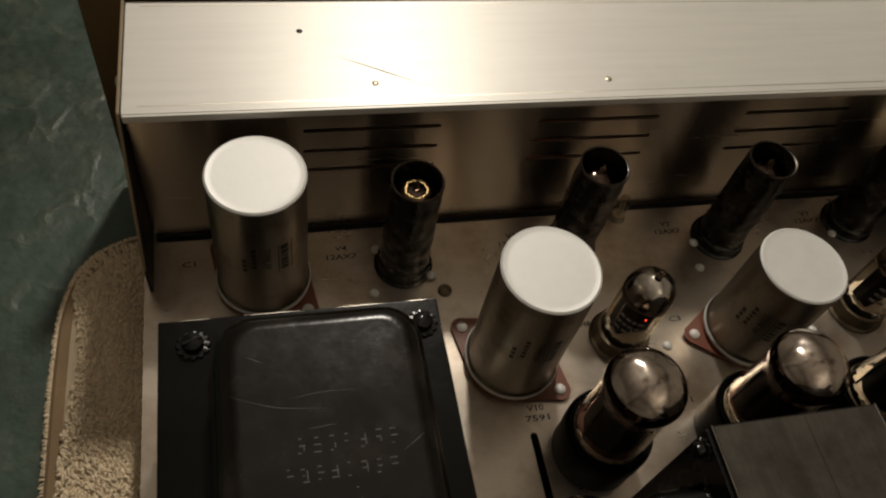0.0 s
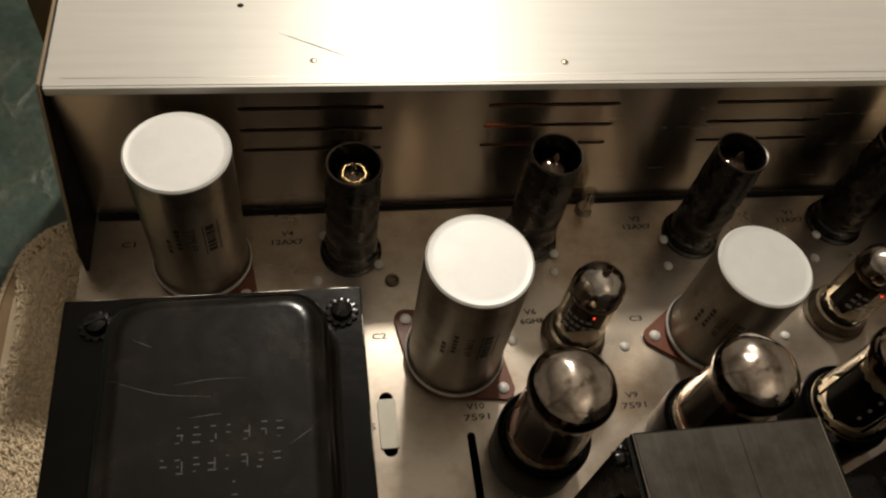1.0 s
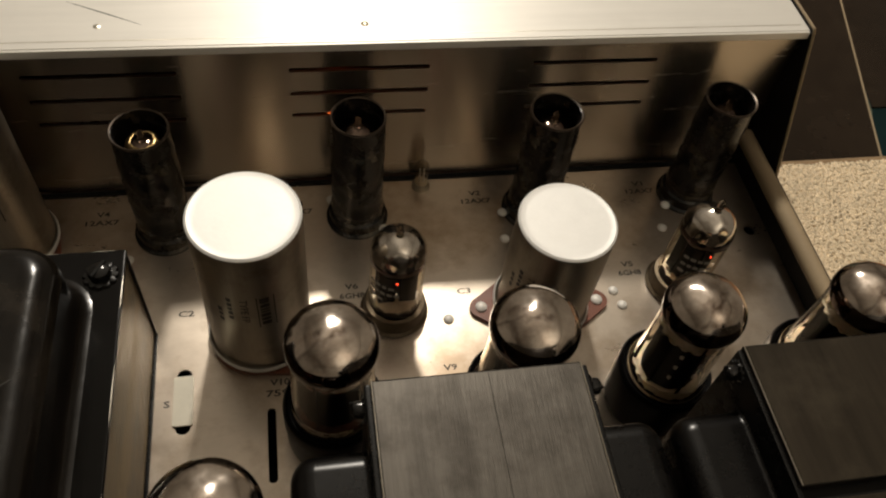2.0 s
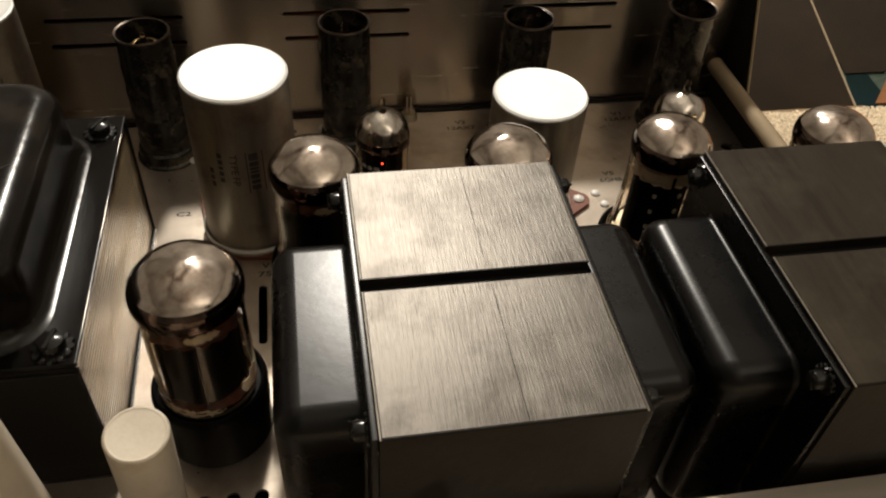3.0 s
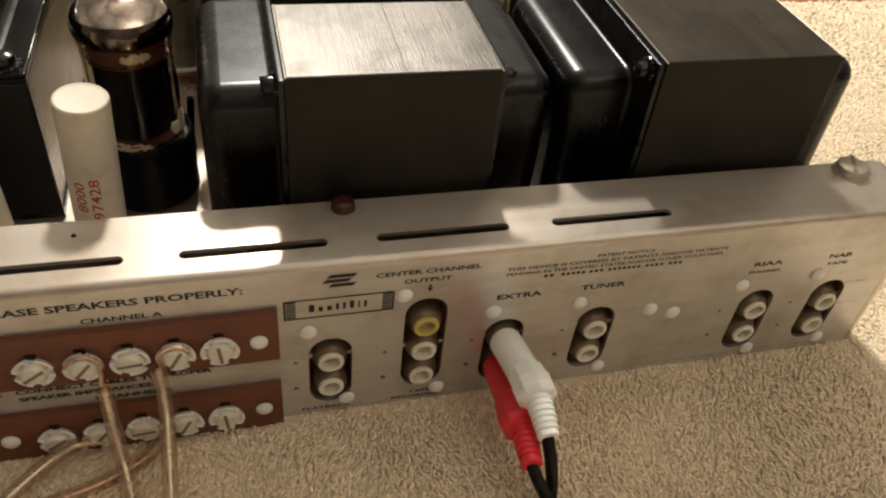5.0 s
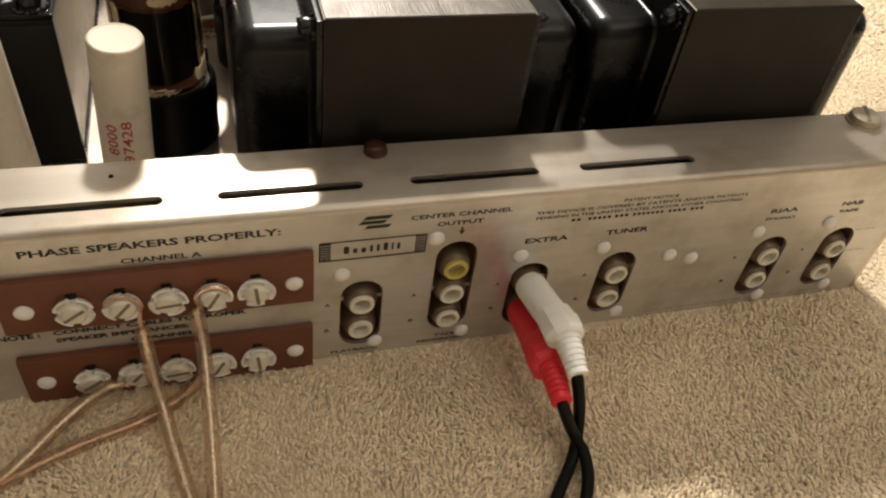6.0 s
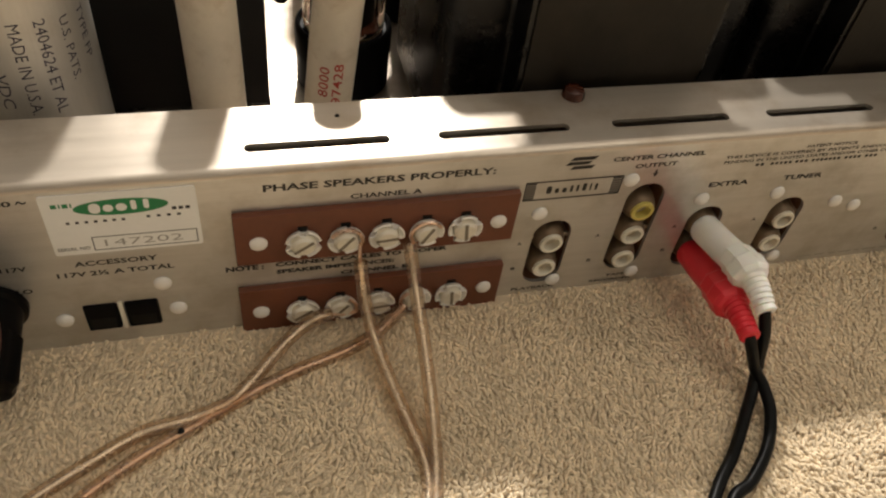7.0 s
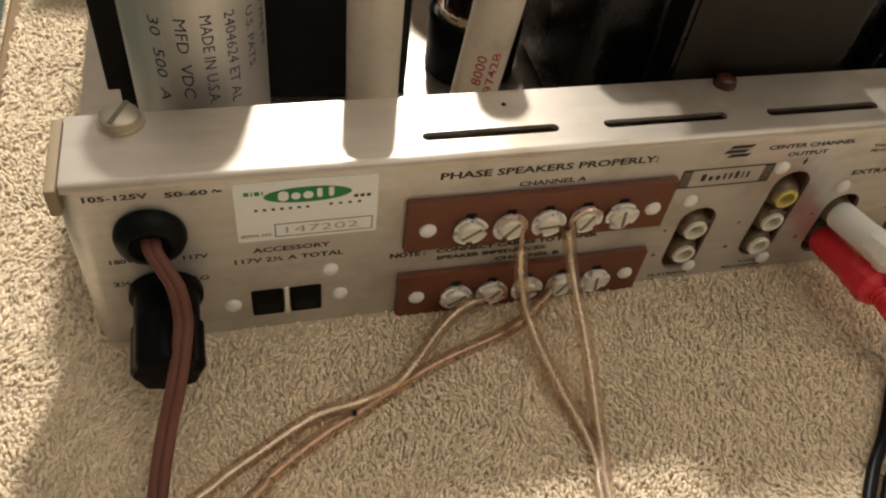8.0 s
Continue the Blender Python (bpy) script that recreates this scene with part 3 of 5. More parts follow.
def bars(name, widths, w, h, gap, place, material, parent):
    """A row of plain bars in place of writing, each a part of its own, laid in place by a function."""
    tot = sum(widths) + gap * (len(widths) - 1)
    x = 0.0
    for q in widths:
        part(name, place(bar(q * w / tot, h, x * w / tot)), material, parent, "", 0)
        x += q + gap


def rear_bars(name, widths, w, h, gap, x, z, y, material, parent):
    bars(name, widths, w, h, gap, lambda bm: on_rear(bm, x, z, y), material, parent)


def on_rear(bm, x, z, y=-0.06, turn=0.0):
    """From the flat onto the rear panel's face."""
    return moved(bm, at(x, y, z) @ rot("X", 90) @ rot("Z", turn))


def wrapped(bm, r, a0, z0, down=True):
    """Upright writing round a can. a0 is counted in degrees from the side that faces minus y; reads down or up."""
    bmesh.ops.subdivide_edges(bm, edges=[e for e in bm.edges if e.calc_length() > 1.0], cuts=1)
    for v in bm.verts:
        u, q = v.co.x, v.co.y
        a = radians(a0) + (q / r if down else -q / r)
        v.co = Vector((r * math.sin(a), -r * math.cos(a), z0 - u if down else z0 + u))
    return bm


DECK = 24.0
LIP = 59.5
WIDE = 352.0

# ---- the room, plain and closed ----


def wall(name, x0, x1, y0, y1, z0, z1, material, label):
    ob = part(name, box(x0, x1, y0, y1, z0, z1), material, None, label, smooth=0)
    return tagged(ob, label, "wall" if "wall" in name else name, "", "structure")


wall("floor", -2000, 2400, -2000, 2600, -860, -760, "woodfloor", "brown boarded floor of the room")
wall("ceiling", -2000, 2400, -2000, 2600, 1650, 1750, "plaster", "cream plastered ceiling of the room")
wall("wall_north", -2100, 2500, 2600, 2700, -860, 1750, "plaster", "plain cream plastered wall")
wall("wall_south", -2100, 2500, -2100, -2000, -860, 1750, "plaster", "plain cream plastered wall")
wall("wall_west", -2100, -2000, -2000, 2600, -860, 1750, "plaster", "plain cream plastered wall")
wall("wall_east", 2400, 2500, -2000, 2600, -860, 1750, "plaster", "plain cream plastered wall")

# the lamps themselves, above and outside the view; the floor lamp is added fill
pendant = thing("pendant_lamp", 247, 880, 885, "bare bulb in a black socket hanging over the bench", "lamp")
part("socket", lathe([(0, 120), (18, 118), (22, 60), (14, 52), (0, 52)], segs=20), "gasket", pendant)
part("flex", rod(0, 0, 118, 4, 647, "z", 10, 0.5), "gasket", pendant)
torch = thing("uplighter", 950, -950, -760, "unseen floor lamp with an open bowl, added as fill light", "lamp")
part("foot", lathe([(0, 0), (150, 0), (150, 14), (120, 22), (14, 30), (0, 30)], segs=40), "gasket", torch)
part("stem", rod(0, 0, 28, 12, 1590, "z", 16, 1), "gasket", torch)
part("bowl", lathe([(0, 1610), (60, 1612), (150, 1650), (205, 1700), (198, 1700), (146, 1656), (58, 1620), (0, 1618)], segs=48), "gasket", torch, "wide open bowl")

# workbench with its green marbled top
bench = thing("workbench", 200, 300, -760, "workbench with a dark green marbled laminate top", "table")
part("tabletop", box(-1000, 1000, -800, 600, 725, 748, 3), "laminate", bench, "green marbled laminate top")
for sx in (-930, 930):
    for sy in (-740, 540):
        part("leg", box(sx - 25, sx + 25, sy - 25, sy + 25, 0, 725, 3), "woodfloor", bench)

# boards that lie beyond the amplifier
board = part("wooden_board", sheet([(471, 276), (1000, 240), (1050, 800), (760, 800), (632, 464), (534, 345)], [], 1.0, at(0, 0, -10.6)), "orange_wood")
tagged(board, "orange-brown wooden board lying flat on the workbench", "board")
board = part("teal_board", sheet([(452, 264), (466, 266), (482, 288), (484, 306), (470, 306), (461, 286)], [], 0.5, at(0, 0, -11.3)), "teal")
tagged(board, "dark teal painted board lying on the workbench", "board")
tray = thing("smoked_tray", 0, 0, -12, "dark glossy tray with a thin pale rim, lying behind the amplifier", "tray")
part("base", sheet([(200, 310), (380, 262), (453, 262), (507, 440), (300, 470)], [], 1.5, at(0, 0, 2.0)), "smoked", tray)
part("rim", tube([(453, 262, 2.2), (480, 351, 2.2), (507, 440, 2.2)], 0.6, 8), "rail", tray, "pale brown rim")
part("wing", sheet([(470, 307), (496, 307), (533, 346), (632, 466), (758, 800), (520, 800), (509, 445), (478, 342)], [], 1.2, at(0, 0, 1.3)), "smoked", tray, "dark outer flap of the tray")

# ---- towel ----
towel = thing("towel", 200, 60, -12, "folded beige terry towel spread under the amplifier", "towel")


def towel_outline(o=0.0):
    return [(x - 200, y - 60) for x, y in rounded(-42 + o, 760 - o, -420 + o, 260 - o, 27 - o * 0.5, 8)]


part("pad", loft([[(x, y, z) for x, y in towel_outline(o)] for o, z in ((2.5, 0.2), (0.6, 2.0), (0, 5.0), (0.8, 8.2), (3.2, 10.1), (8, 10.85))]), "terry_base", towel, "woven ground of the towel")
part("hem", tube([(-239.5, -300, 7), (-241, -80, 7), (-241.5, 80, 6), (-241.5, 140, 6), (-239.5, 168, 6.4), (-232, 188, 7), (-215, 198.5, 7), (-190, 199.5, 7), (-100, 199.5, 7), (250, 199.5, 7)], 4.3, 10, 10), "hem", towel, "turned woven hem")
# short loose loops that stand out along the turned edge
fringe = bmesh.new()
rim = smooth_path([(-243.0, -120, 8.6), (-245.0, 30, 8.2), (-245.4, 110, 7.6), (-245.2, 142, 7.6), (-243, 169, 8), (-235, 190.5, 8.6), (-216, 202, 8.6), (-190, 203.4, 8.6)], 60)
for a, b in zip(rim, rim[1:]):
    for _ in range(2 if b[1] > 40 else 1):
        k = random.random()
        base = Vector(a).lerp(Vector(b), k)
        run = (Vector(b) - Vector(a)).normalized()
        side = Vector((-run.y, run.x, 0))
        tip = base + side * random.uniform(0.8, 2.0) + run * random.uniform(-0.9, 0.9) + Vector((0, 0, random.uniform(-0.3, 1.1)))
        merge(fringe, tube([tuple(base - side * 0.8), tuple((base + tip) / 2 + Vector((0, 0, 0.35))), tuple(tip)], lambda t: 0.36 - 0.2 * t, 4, 2))
tagged(part("fringe", fringe, "terry", towel, "fine loose loops along the edge", 60), "fine loose loops along the edge", "", "", "stuff")


def terry(name, spots, seed, length, width, height):
    """Thousands of short looped tufts on the towel, packed close and combed in patches, as one mesh."""
    rng = np.random.default_rng(seed)
    pts, size = [], []
    for x0, x1, y0, y1, step in spots:
        gx, gy = np.meshgrid(np.arange(x0, x1, step), np.arange(y0, y1, step * 0.8))
        p = np.stack([gx.ravel(), gy.ravel()], 1)
        p[:, 0] += (np.arange(len(p)) // gx.shape[1] % 2) * step * 0.5
        pts.append(p + rng.normal(0, step * 0.24, p.shape))
        size.append(np.full(len(p), step / spots[0][4]))
    p, big = np.concatenate(pts), np.concatenate(size)
    # loops stop at the turned edge, which shows most where the layers part
    edge = 1.5 + 5.0 * np.exp(-((p[:, 1] - 205) / 26) ** 2)
    cx, cy = -42 + 27, 260 - 27
    corner = (p[:, 0] < cx) & (p[:, 1] > cy)
    keep = np.where(corner, np.hypot(p[:, 0] - cx, p[:, 1] - cy) < 27 - edge, (p[:, 0] > -42 + edge) & (p[:, 1] < 258))
    p, big = p[keep], big[keep]
    n = len(p)
    x, y = p[:, 0], p[:, 1]
    comb = 0.8 * np.sin(x * 0.11 + 2.0 * np.sin(y * 0.07)) + 0.7 * np.sin(y * 0.13 + 1.6 * np.sin(x * 0.05 + 1)) + 0.5 * np.sin(x * 0.31 + y * 0.27)
    ang = 1.4 + 0.5 * comb + rng.normal(0, 0.42, n)
    ln = length * big * rng.uniform(0.7, 1.3, n)
    wd = width * big * rng.uniform(0.8, 1.2, n)
    ht = height * np.sqrt(big) * rng.uniform(0.7, 1.3, n)
    lift = rng.normal(0, 0.36, n) + 0.4 * np.sin(x * 0.05 + 1) * np.sin(y * 0.06) + 0.22 * np.sin(x * 0.19 + 0.5 * y * 0.1) * np.sin(y * 0.23 + 2)
    # smoother, closer pile on the far side of the chassis
    smooth = x > 345
    lift = np.where(smooth, 0.35 * lift + 0.35, lift)
    ht = np.where(smooth, 0.7 * ht, ht)
    wd = np.where(smooth, 1.2 * wd, wd)
    # the pile is pressed flat along the foot of the chassis
    press = np.exp(-(np.minimum(y, 0) / 5.5) ** 2) * ((x > -3) & (x < 355) & (y < 2))
    lift -= 0.7 * press
    ht *= 1 - 0.3 * press
    d = np.stack([np.cos(ang), np.sin(ang)], 1)
    q = np.stack([-np.sin(ang), np.cos(ang)], 1)
    verts = np.zeros((n, 20, 3))
    for i, (u, fall, fat) in enumerate(((-0.5, 0.0, 0.5), (-0.3, 0.62, 0.95), (0.0, 1.0, 1.0), (0.3, 0.72, 0.95), (0.5, 0.05, 0.5))):
        bend = (1 - (2 * u) ** 2) * 0.3 * rng.normal(0, 1, n)
        for k in range(4):
            a = math.pi * (k / 3 * 1.3 - 0.15)
            off = (math.cos(a) * 0.5 * fat) * wd + bend * wd
            verts[:, i * 4 + k, :2] = p + d * (u * ln)[:, None] + q * off[:, None]
            verts[:, i * 4 + k, 2] = lift + ht * fall * 0.7 + wd * 0.5 * math.sin(a) * fat - 0.3
    faces = np.array([(i * 4 + k, i * 4 + k + 1, i * 4 + 5 + k, i * 4 + 4 + k) for i in range(4) for k in range(3)])
    allf = (np.arange(n)[:, None, None] * 20 + faces[None]).reshape(-1, 4)
    me = bpy.data.meshes.new(name)
    v = verts.reshape(-1, 3) * MM
    me.vertices.add(len(v))
    me.vertices.foreach_set("co", v.ravel())
    me.loops.add(allf.size)
    me.loops.foreach_set("vertex_index", allf.ravel().astype(np.int32))
    me.polygons.add(len(allf))
    me.polygons.foreach_set("loop_start", np.arange(0, allf.size, 4, dtype=np.int32))
    me.update(calc_edges=True)
    me.materials.append(M["terry"])
    me.shade_smooth()
    ob = new(name, me)
    ob.parent = towel
    ob.location = (-0.2, -0.06, 0.0112)
    return tagged(ob, "short looped pile of the towel", "", "", "stuff")


terry("terry_surface", [(-42, 380, -100, 0, 1.22), (-42, 0, 0, 260, 1.42), (350, 480, -60, 260, 1.36), (-42, 480, -190, -100, 2.1), (480, 620, -60, 260, 2.4)], 4, 2.15, 0.98, 0.92)

# ---- amplifier: chassis ----
amp = thing("tube_amplifier", 0, 0, 0, "vintage tube amplifier chassis of brushed metal standing on a towel", "amplifier")

REAR = at(0, 0, 0) @ rot("X", 90)
ovals = [(171.5, 3.8, 31.5), (198.2, 6.4, 43.4), (222.5, 4.2, 31.2), (251.6, 4.4, 31.8), (306.8, 3.6, 31.0), (333.0, 4.4, 31.8)]
holes = [rounded(x - 6.1, x + 6.1, z0, z1, 5.9) for x, z0, z1 in ovals]
holes += [circle(17, 42, 6.5), rounded(39, 47.9, 5, 15.8, 0.8, 2), rounded(49.4, 58.4, 5, 15.8, 0.8, 2)]
part("rear_panel", sheet([(6.5, -4), (WIDE, -4), (WIDE, LIP - 2), (6.5, LIP - 2)], holes, 1.3, REAR), "panel", amp, "brushed metal rear panel with printed lettering", 25)
fold = [(6.5, 0), (3.2, 0.32), (1.2, 0.75), (-0.2, 1.5), (-1.5, 2.9), (-2.3, 5.0), (-2.5, 8.0), (-2.5, 25.3)]
inside = [(-1.3, 25.3), (-1.3, 8.2), (-1.1, 5.6), (-0.4, 3.8), (0.6, 2.6), (1.8, 2.0), (3.4, 1.6), (6.5, 1.3)]
part("corner_fold", loft([[(x, y, z) for x, y in fold + inside] for z in (-4, LIP - 2)]), "panel", amp, "rounded folded corner of the rear panel", 40)
bend = []
for x in (0, WIDE):
    outer = [(x, 2 - 2 * math.cos(radians(a)), LIP - 2 + 2 * math.sin(radians(a))) for a in range(0, 91, 15)]
    inner = [(x, 2 - 0.8 * math.cos(radians(a)), LIP - 2 + 0.8 * math.sin(radians(a))) for a in range(90, -1, -15)]
    bend.append(outer + inner)
part("folded_edge", loft(bend), "lip", amp, "bright folded edge of the rear panel", 40)
slots = [(85, 122), (135, 172), (184.8, 221.4), (234, 270.5)]
part("vented_lip", sheet([(0, 2), (WIDE, 2), (WIDE, 25), (0, 25)], [rounded(a, b, 6.9, 10.1, 1.55) for a, b in slots], 1.2, at(0, 0, LIP)), "lip", amp, "folded top lip with vent slots", 25)
# unseen flange, carried down to the deck only to keep the slots dark
part("lip_baffle", box(0, WIDE, 23.9, 25, DECK + 0.1, LIP - 1.25, 0.2), "lip", amp)

vents = []
for i in range(11):
    for j in range(4):
        x, y = 70 + 8.0 * i, 36.5 + 7.7 * j
        if abs(x - 79.5) + abs(y - 48) > 9 and (x - 121.5) ** 2 + (y - 84) ** 2 > 19 ** 2 and x < 142 and (x - 112) ** 2 + (y - 49) ** 2 > 49 and not (x < 99 and y > 68):
            vents.append(circle(x, y, 2.1, 14))
dcut = vents + [rounded(133.1, 136.1, 114.5, 141, 1.45), rounded(102.9, 107.9, 134.5, 158.8, 2.4), circle(337.3, 202.4, 2.6, 16)]
part("deck", sheet([(-0.3, 1.5), (345, 1.5), (345, 298), (-6.6, 298), (-6.6, 25.5), (-0.3, 25.5)], dcut, 1.3, at(0, 0, DECK)), "deck", amp, "plated metal deck with printed tube numbers", 25)
part("fibre_cover", sheet(rounded(102.0, 108.6, 137.4, 155.8, 0.8), [], 0.8, at(0, 0, DECK + 0.85)), "ivory", amp, "pale fibre strip across a slot")
part("floor_pan", box(0, WIDE, 2, 298, 1, 2.2), "gusset", amp)

# side walls with a rolled top rail
part("side_panel", box(-6.4, -5.2, 25.5, 299, -3, DECK - 1.4, 0.3), "rail", amp)
# right wall is black: the shade inside the rail is put into its colour
part("side_panel", box(345.2, 346.6, 25.5, 299, -3, 43.5, 0.3), "gusset", amp, "inner side of the chassis, its shade put into black")
part("side_rail", moved(rod(0, 0, 0, 3.6, 215.4, "y", 20, 0.4), at(342.4, 241, 42.2)), "rail", amp, "cream painted rolled side rail")
part("end_plate", box(-3.2, -0.5, -0.4, 25.2, 51.0, LIP - 0.4, 0.7), "rail", amp)
part("end_plate", box(WIDE + 0.4, WIDE + 2.6, 0.2, 25.2, -3, LIP - 0.6, 0.5), "edge", amp)

# hood over the controls
face_slots = []
for x0, x1 in ((57.4, 109.2), (148, 199.6), (239.2, 289.2)):
    for z in (61.9, 72.9, 84.1):
        face_slots.append(rounded(x0, x1, z - 1.0, z + 1.0, 0.95, 3))
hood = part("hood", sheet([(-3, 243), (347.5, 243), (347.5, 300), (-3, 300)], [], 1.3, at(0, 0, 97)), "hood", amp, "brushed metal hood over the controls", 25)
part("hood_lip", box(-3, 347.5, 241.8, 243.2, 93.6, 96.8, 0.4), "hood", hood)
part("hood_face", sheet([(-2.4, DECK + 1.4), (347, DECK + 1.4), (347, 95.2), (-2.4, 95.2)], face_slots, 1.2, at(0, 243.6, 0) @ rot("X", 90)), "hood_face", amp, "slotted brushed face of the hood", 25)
part("hood_back", box(-3, 347.5, 298.6, 299.8, 3, 96, 0.2), "gusset", amp)
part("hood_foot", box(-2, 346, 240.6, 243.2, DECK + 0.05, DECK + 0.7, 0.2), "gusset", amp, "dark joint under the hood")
for x0, x1, xe in ((-4.4, -3.1, -3.9), (347.7, 349.0, 348.4)):
    prof = [(300, 3), (300, 98), (242, 98), (217.4, 40), (217.4, 3)]
    g = part("side_gusset", loft([[(x, y, z) for y, z in prof] for x in (x0, x1)]), "gusset", amp, "black side plate with a sloping rear edge", 20)
    part("edge_trim", tube([(xe, 299, 98.2), (xe, 242, 98.2), (xe, 241.2, 97), (xe, 217, 40)], 0.6, 8, 1), "rail", g, "bare metal edge")
part("front_panel", box(-20, 364, 301, 306, -2, 100, 0.6), "panel_brown", amp, "bronze-toned front panel")
part("panel_clip", box(-7.6, -4.3, 268, 272, 84, 87, 0.4), "edge", amp)

# pilot lamp that glows behind the slots, and a small clear lamp on the deck
part("pilot_lamp", rod(164, 287, 28, 1.5, 9, "x", 14, 0.6), "glow", amp, "orange glowing pilot lamp")

# marks on the hood
part("scratch", tube([(73, 268, 97.0), (86, 261.3, 97.02), (99, 254.5, 97.0)], lambda t: 0.05 + 0.14 * math.sin(math.pi * t), 5), "worn_ink", hood, "long dark scratch")
part("dent", lathe([(0, 0.35), (0.8, 0.2), (1.3, 0)], 84.6, 254, 97, 12), "edge", hood)
part("dent", lathe([(0, 0.45), (0.9, 0.25), (1.5, 0)], 176, 252.5, 97, 12), "brass", hood)
part("dent", lathe([(0, 0.35), (0.8, 0.2), (1.2, 0)], 59.5, 282.5, 97, 12), "gasket", hood)
for q in (0, 1):
    part("scored_line", box(2, 345, 246.2 + q * 51, 246.5 + q * 51, 97, 97.06), "edge", hood)

# rivets on the deck
head = part("rivet", lathe([(2.05, 0), (1.95, 0.5), (1.5, 0.95), (0.8, 1.2), (0, 1.28)], segs=14), "nickel", amp)
head.matrix_basis = pose(0.2010, 0.1704, DECK * MM)
for x, y in ((270.2, 170.4), (268.4, 177.3), (105.7, 215.1), (156.6, 176.2), (179.6, 206.4), (83.0, 207.9), (298.7, 206.6), (230, 206.4), (304, 172)):
    again(head, amp, x, y, DECK)

part("eyelet", lathe([(3.0, 0), (2.9, 0.7), (2.3, 1.0), (1.7, 0.7), (1.5, 0.1), (0, 0.1)], 112.4, 206.2, DECK, 24), "socket_brass", amp, "hollow tarnished eyelet")

# printed marks on the deck
def deck_print(body, x, y, w, h):
    part("lettering", moved(lettering(body, w, h, 0.015), at(x - w / 2, y - h / 2, DECK + 0.06)), "ink", amp, "", 0)


for body, x, y, w in (("C1", 10.4, 228.7, 5.2), ("C2", 105.1, 181.8, 5.6), ("C3", 208.9, 182.6, 5.4), ("S", 99.8, 146, 2.0)):
    deck_print(body, x, y, w, 2.5)
for top, low, x, y in (("V4", "12AX7", 71.8, 229), ("V3", "12AX7", 147.0, 229), ("V2", "12AX7", 221.7, 229.3), ("V1", "12AX7", 295, 229.5),
                       ("V6", "6GH8", 165.9, 186.4), ("V5", "6GH8", 277.8, 187.4), ("V10", "7591", 137.8, 148.6), ("V9", "7591", 198.5, 148.2), ("V8", "7591", 288, 148.2)):
    deck_print(top, x, y + 2.1, 6.8 if len(top) > 2 else 5.0, 2.5)
    deck_print(low, x, y - 2.1, 12.6 if len(low) > 4 else 9.6, 2.5)

# screws on the lip
def slotted_screw(name, x, y, z, r, h, material, parent, axis="z", turn=20, label=""):
    b = lathe([(0, h), (r * 0.75, h), (r * 0.95, h * 0.75), (r, h * 0.35), (r, 0)], segs=24)
    ob = part(name, b, material, parent, label)
    base = pose(x * MM, y * MM, z * MM, 90 if axis == "y" else 0)
    ob.matrix_basis = base
    # slot is a dark strip laid on the head; its colour is the groove's shade
    part("slot", moved(box(-r * 0.92, r * 0.92, -r * 0.14, r * 0.14, h - 0.05, h + 0.06), rot("Z", turn)), "slot_dark", ob)
    return ob


for x, y in ((12.9, 21.5), (338.9, 20.2)):
    part("washer", lathe([(0, 0.7), (5.4, 0.7), (5.6, 0.35), (5.6, 0)], x, y, LIP, 28), "brass", amp)
    slotted_screw("lip_screw", x, y, LIP + 0.7, 4.9, 2.6, "brass", amp, "z", 65, "slotted brass screw")
part("bumper", lathe([(0, 3.0), (1.8, 2.9), (2.8, 2.4), (3.3, 1.4), (3.4, 0)], 177.9, 22.0, LIP, 24), "bumper", amp, "red-brown round bumper on the lip")
for x, y in ((109.8, 19.2),):
    part("rivet", lathe([(0.7, 0), (0.5, 0.3), (0, 0.4)], x, y, LIP, 10), "gasket", amp)

# ---- rear panel fittings ----
rear_rivet = part("rivet", moved(lathe([(2.4, 0), (2.3, 0.5), (1.8, 1.0), (0.9, 1.3), (0, 1.38)], segs=18), rot("X", 90)), "nickel", amp)
rear_rivet.matrix_basis = pose(0.1655, -0.0001, 0.0353)
for x, z in ((176.2, 4.6), (191.3, 45.7), (203.7, 4.2), (217.8, 35.2), (229.2, 4.2), (244.3, 34.8), (257.2, 3.8), (298.4, 34.4), (311.9, 2.9), (324.9, 35.3), (338.9, 4.0),
             (268.8, 28.4), (277.3, 25.7), (60.6, 22), (63.3, 11), (33.9, 10.8)):
    again(rear_rivet, amp, x, -0.1, z)

# phono jacks in their slots
def phono_jack(x, z, parent, ring="ivory"):
    m = at(x, 7.4, z + 0.4) @ rot("X", 91)
    j = part("phono_jack", moved(lathe([(5.3, 0), (5.3, 4.0), (5.1, 5.6), (4.6, 7.2), (4.0, 8.0), (3.6, 8.2)], segs=28), m), "jack", parent, "nickel phono jack")
    part("insulator", moved(lathe([(3.65, 8.1), (3.6, 9.0), (3.4, 9.2), (2.6, 9.2), (2.4, 8.9), (2.35, 4.0)], segs=28), m), ring, j, "yellow insulator ring" if ring == "yellow_plastic" else "ivory insulator ring")
    part("contact", moved(lathe([(2.4, 6.6), (1.2, 6.4), (1.0, 4.0), (0, 4.0)], segs=20), m), "brass", j)


for x, z0, z1 in ovals:
    pl = part("jack_plate", box(x - 9, x + 9, 7.4, 9.0, z0 - 2.5, z1 + 2.5, 0.2), "board", amp, "brown fibre jack plate behind its slot")
    part("slot_lining", sheet(rounded(x - 7.3, x + 7.3, z0 - 1.2, z1 + 1.2, 7.0), [rounded(x - 6.2, x + 6.2, z0 - 0.1, z1 + 0.1, 6.0)], 6.0, at(0, 1.35, 0) @ rot("X", 90)), "lining", pl, "", 30)
    zs = [11.6, 22.6] + ([33.0] if z1 > 40 else [])
    for z in zs:
        phono_jack(x, z, pl, "yellow_plastic" if z > 30 else "ivory")

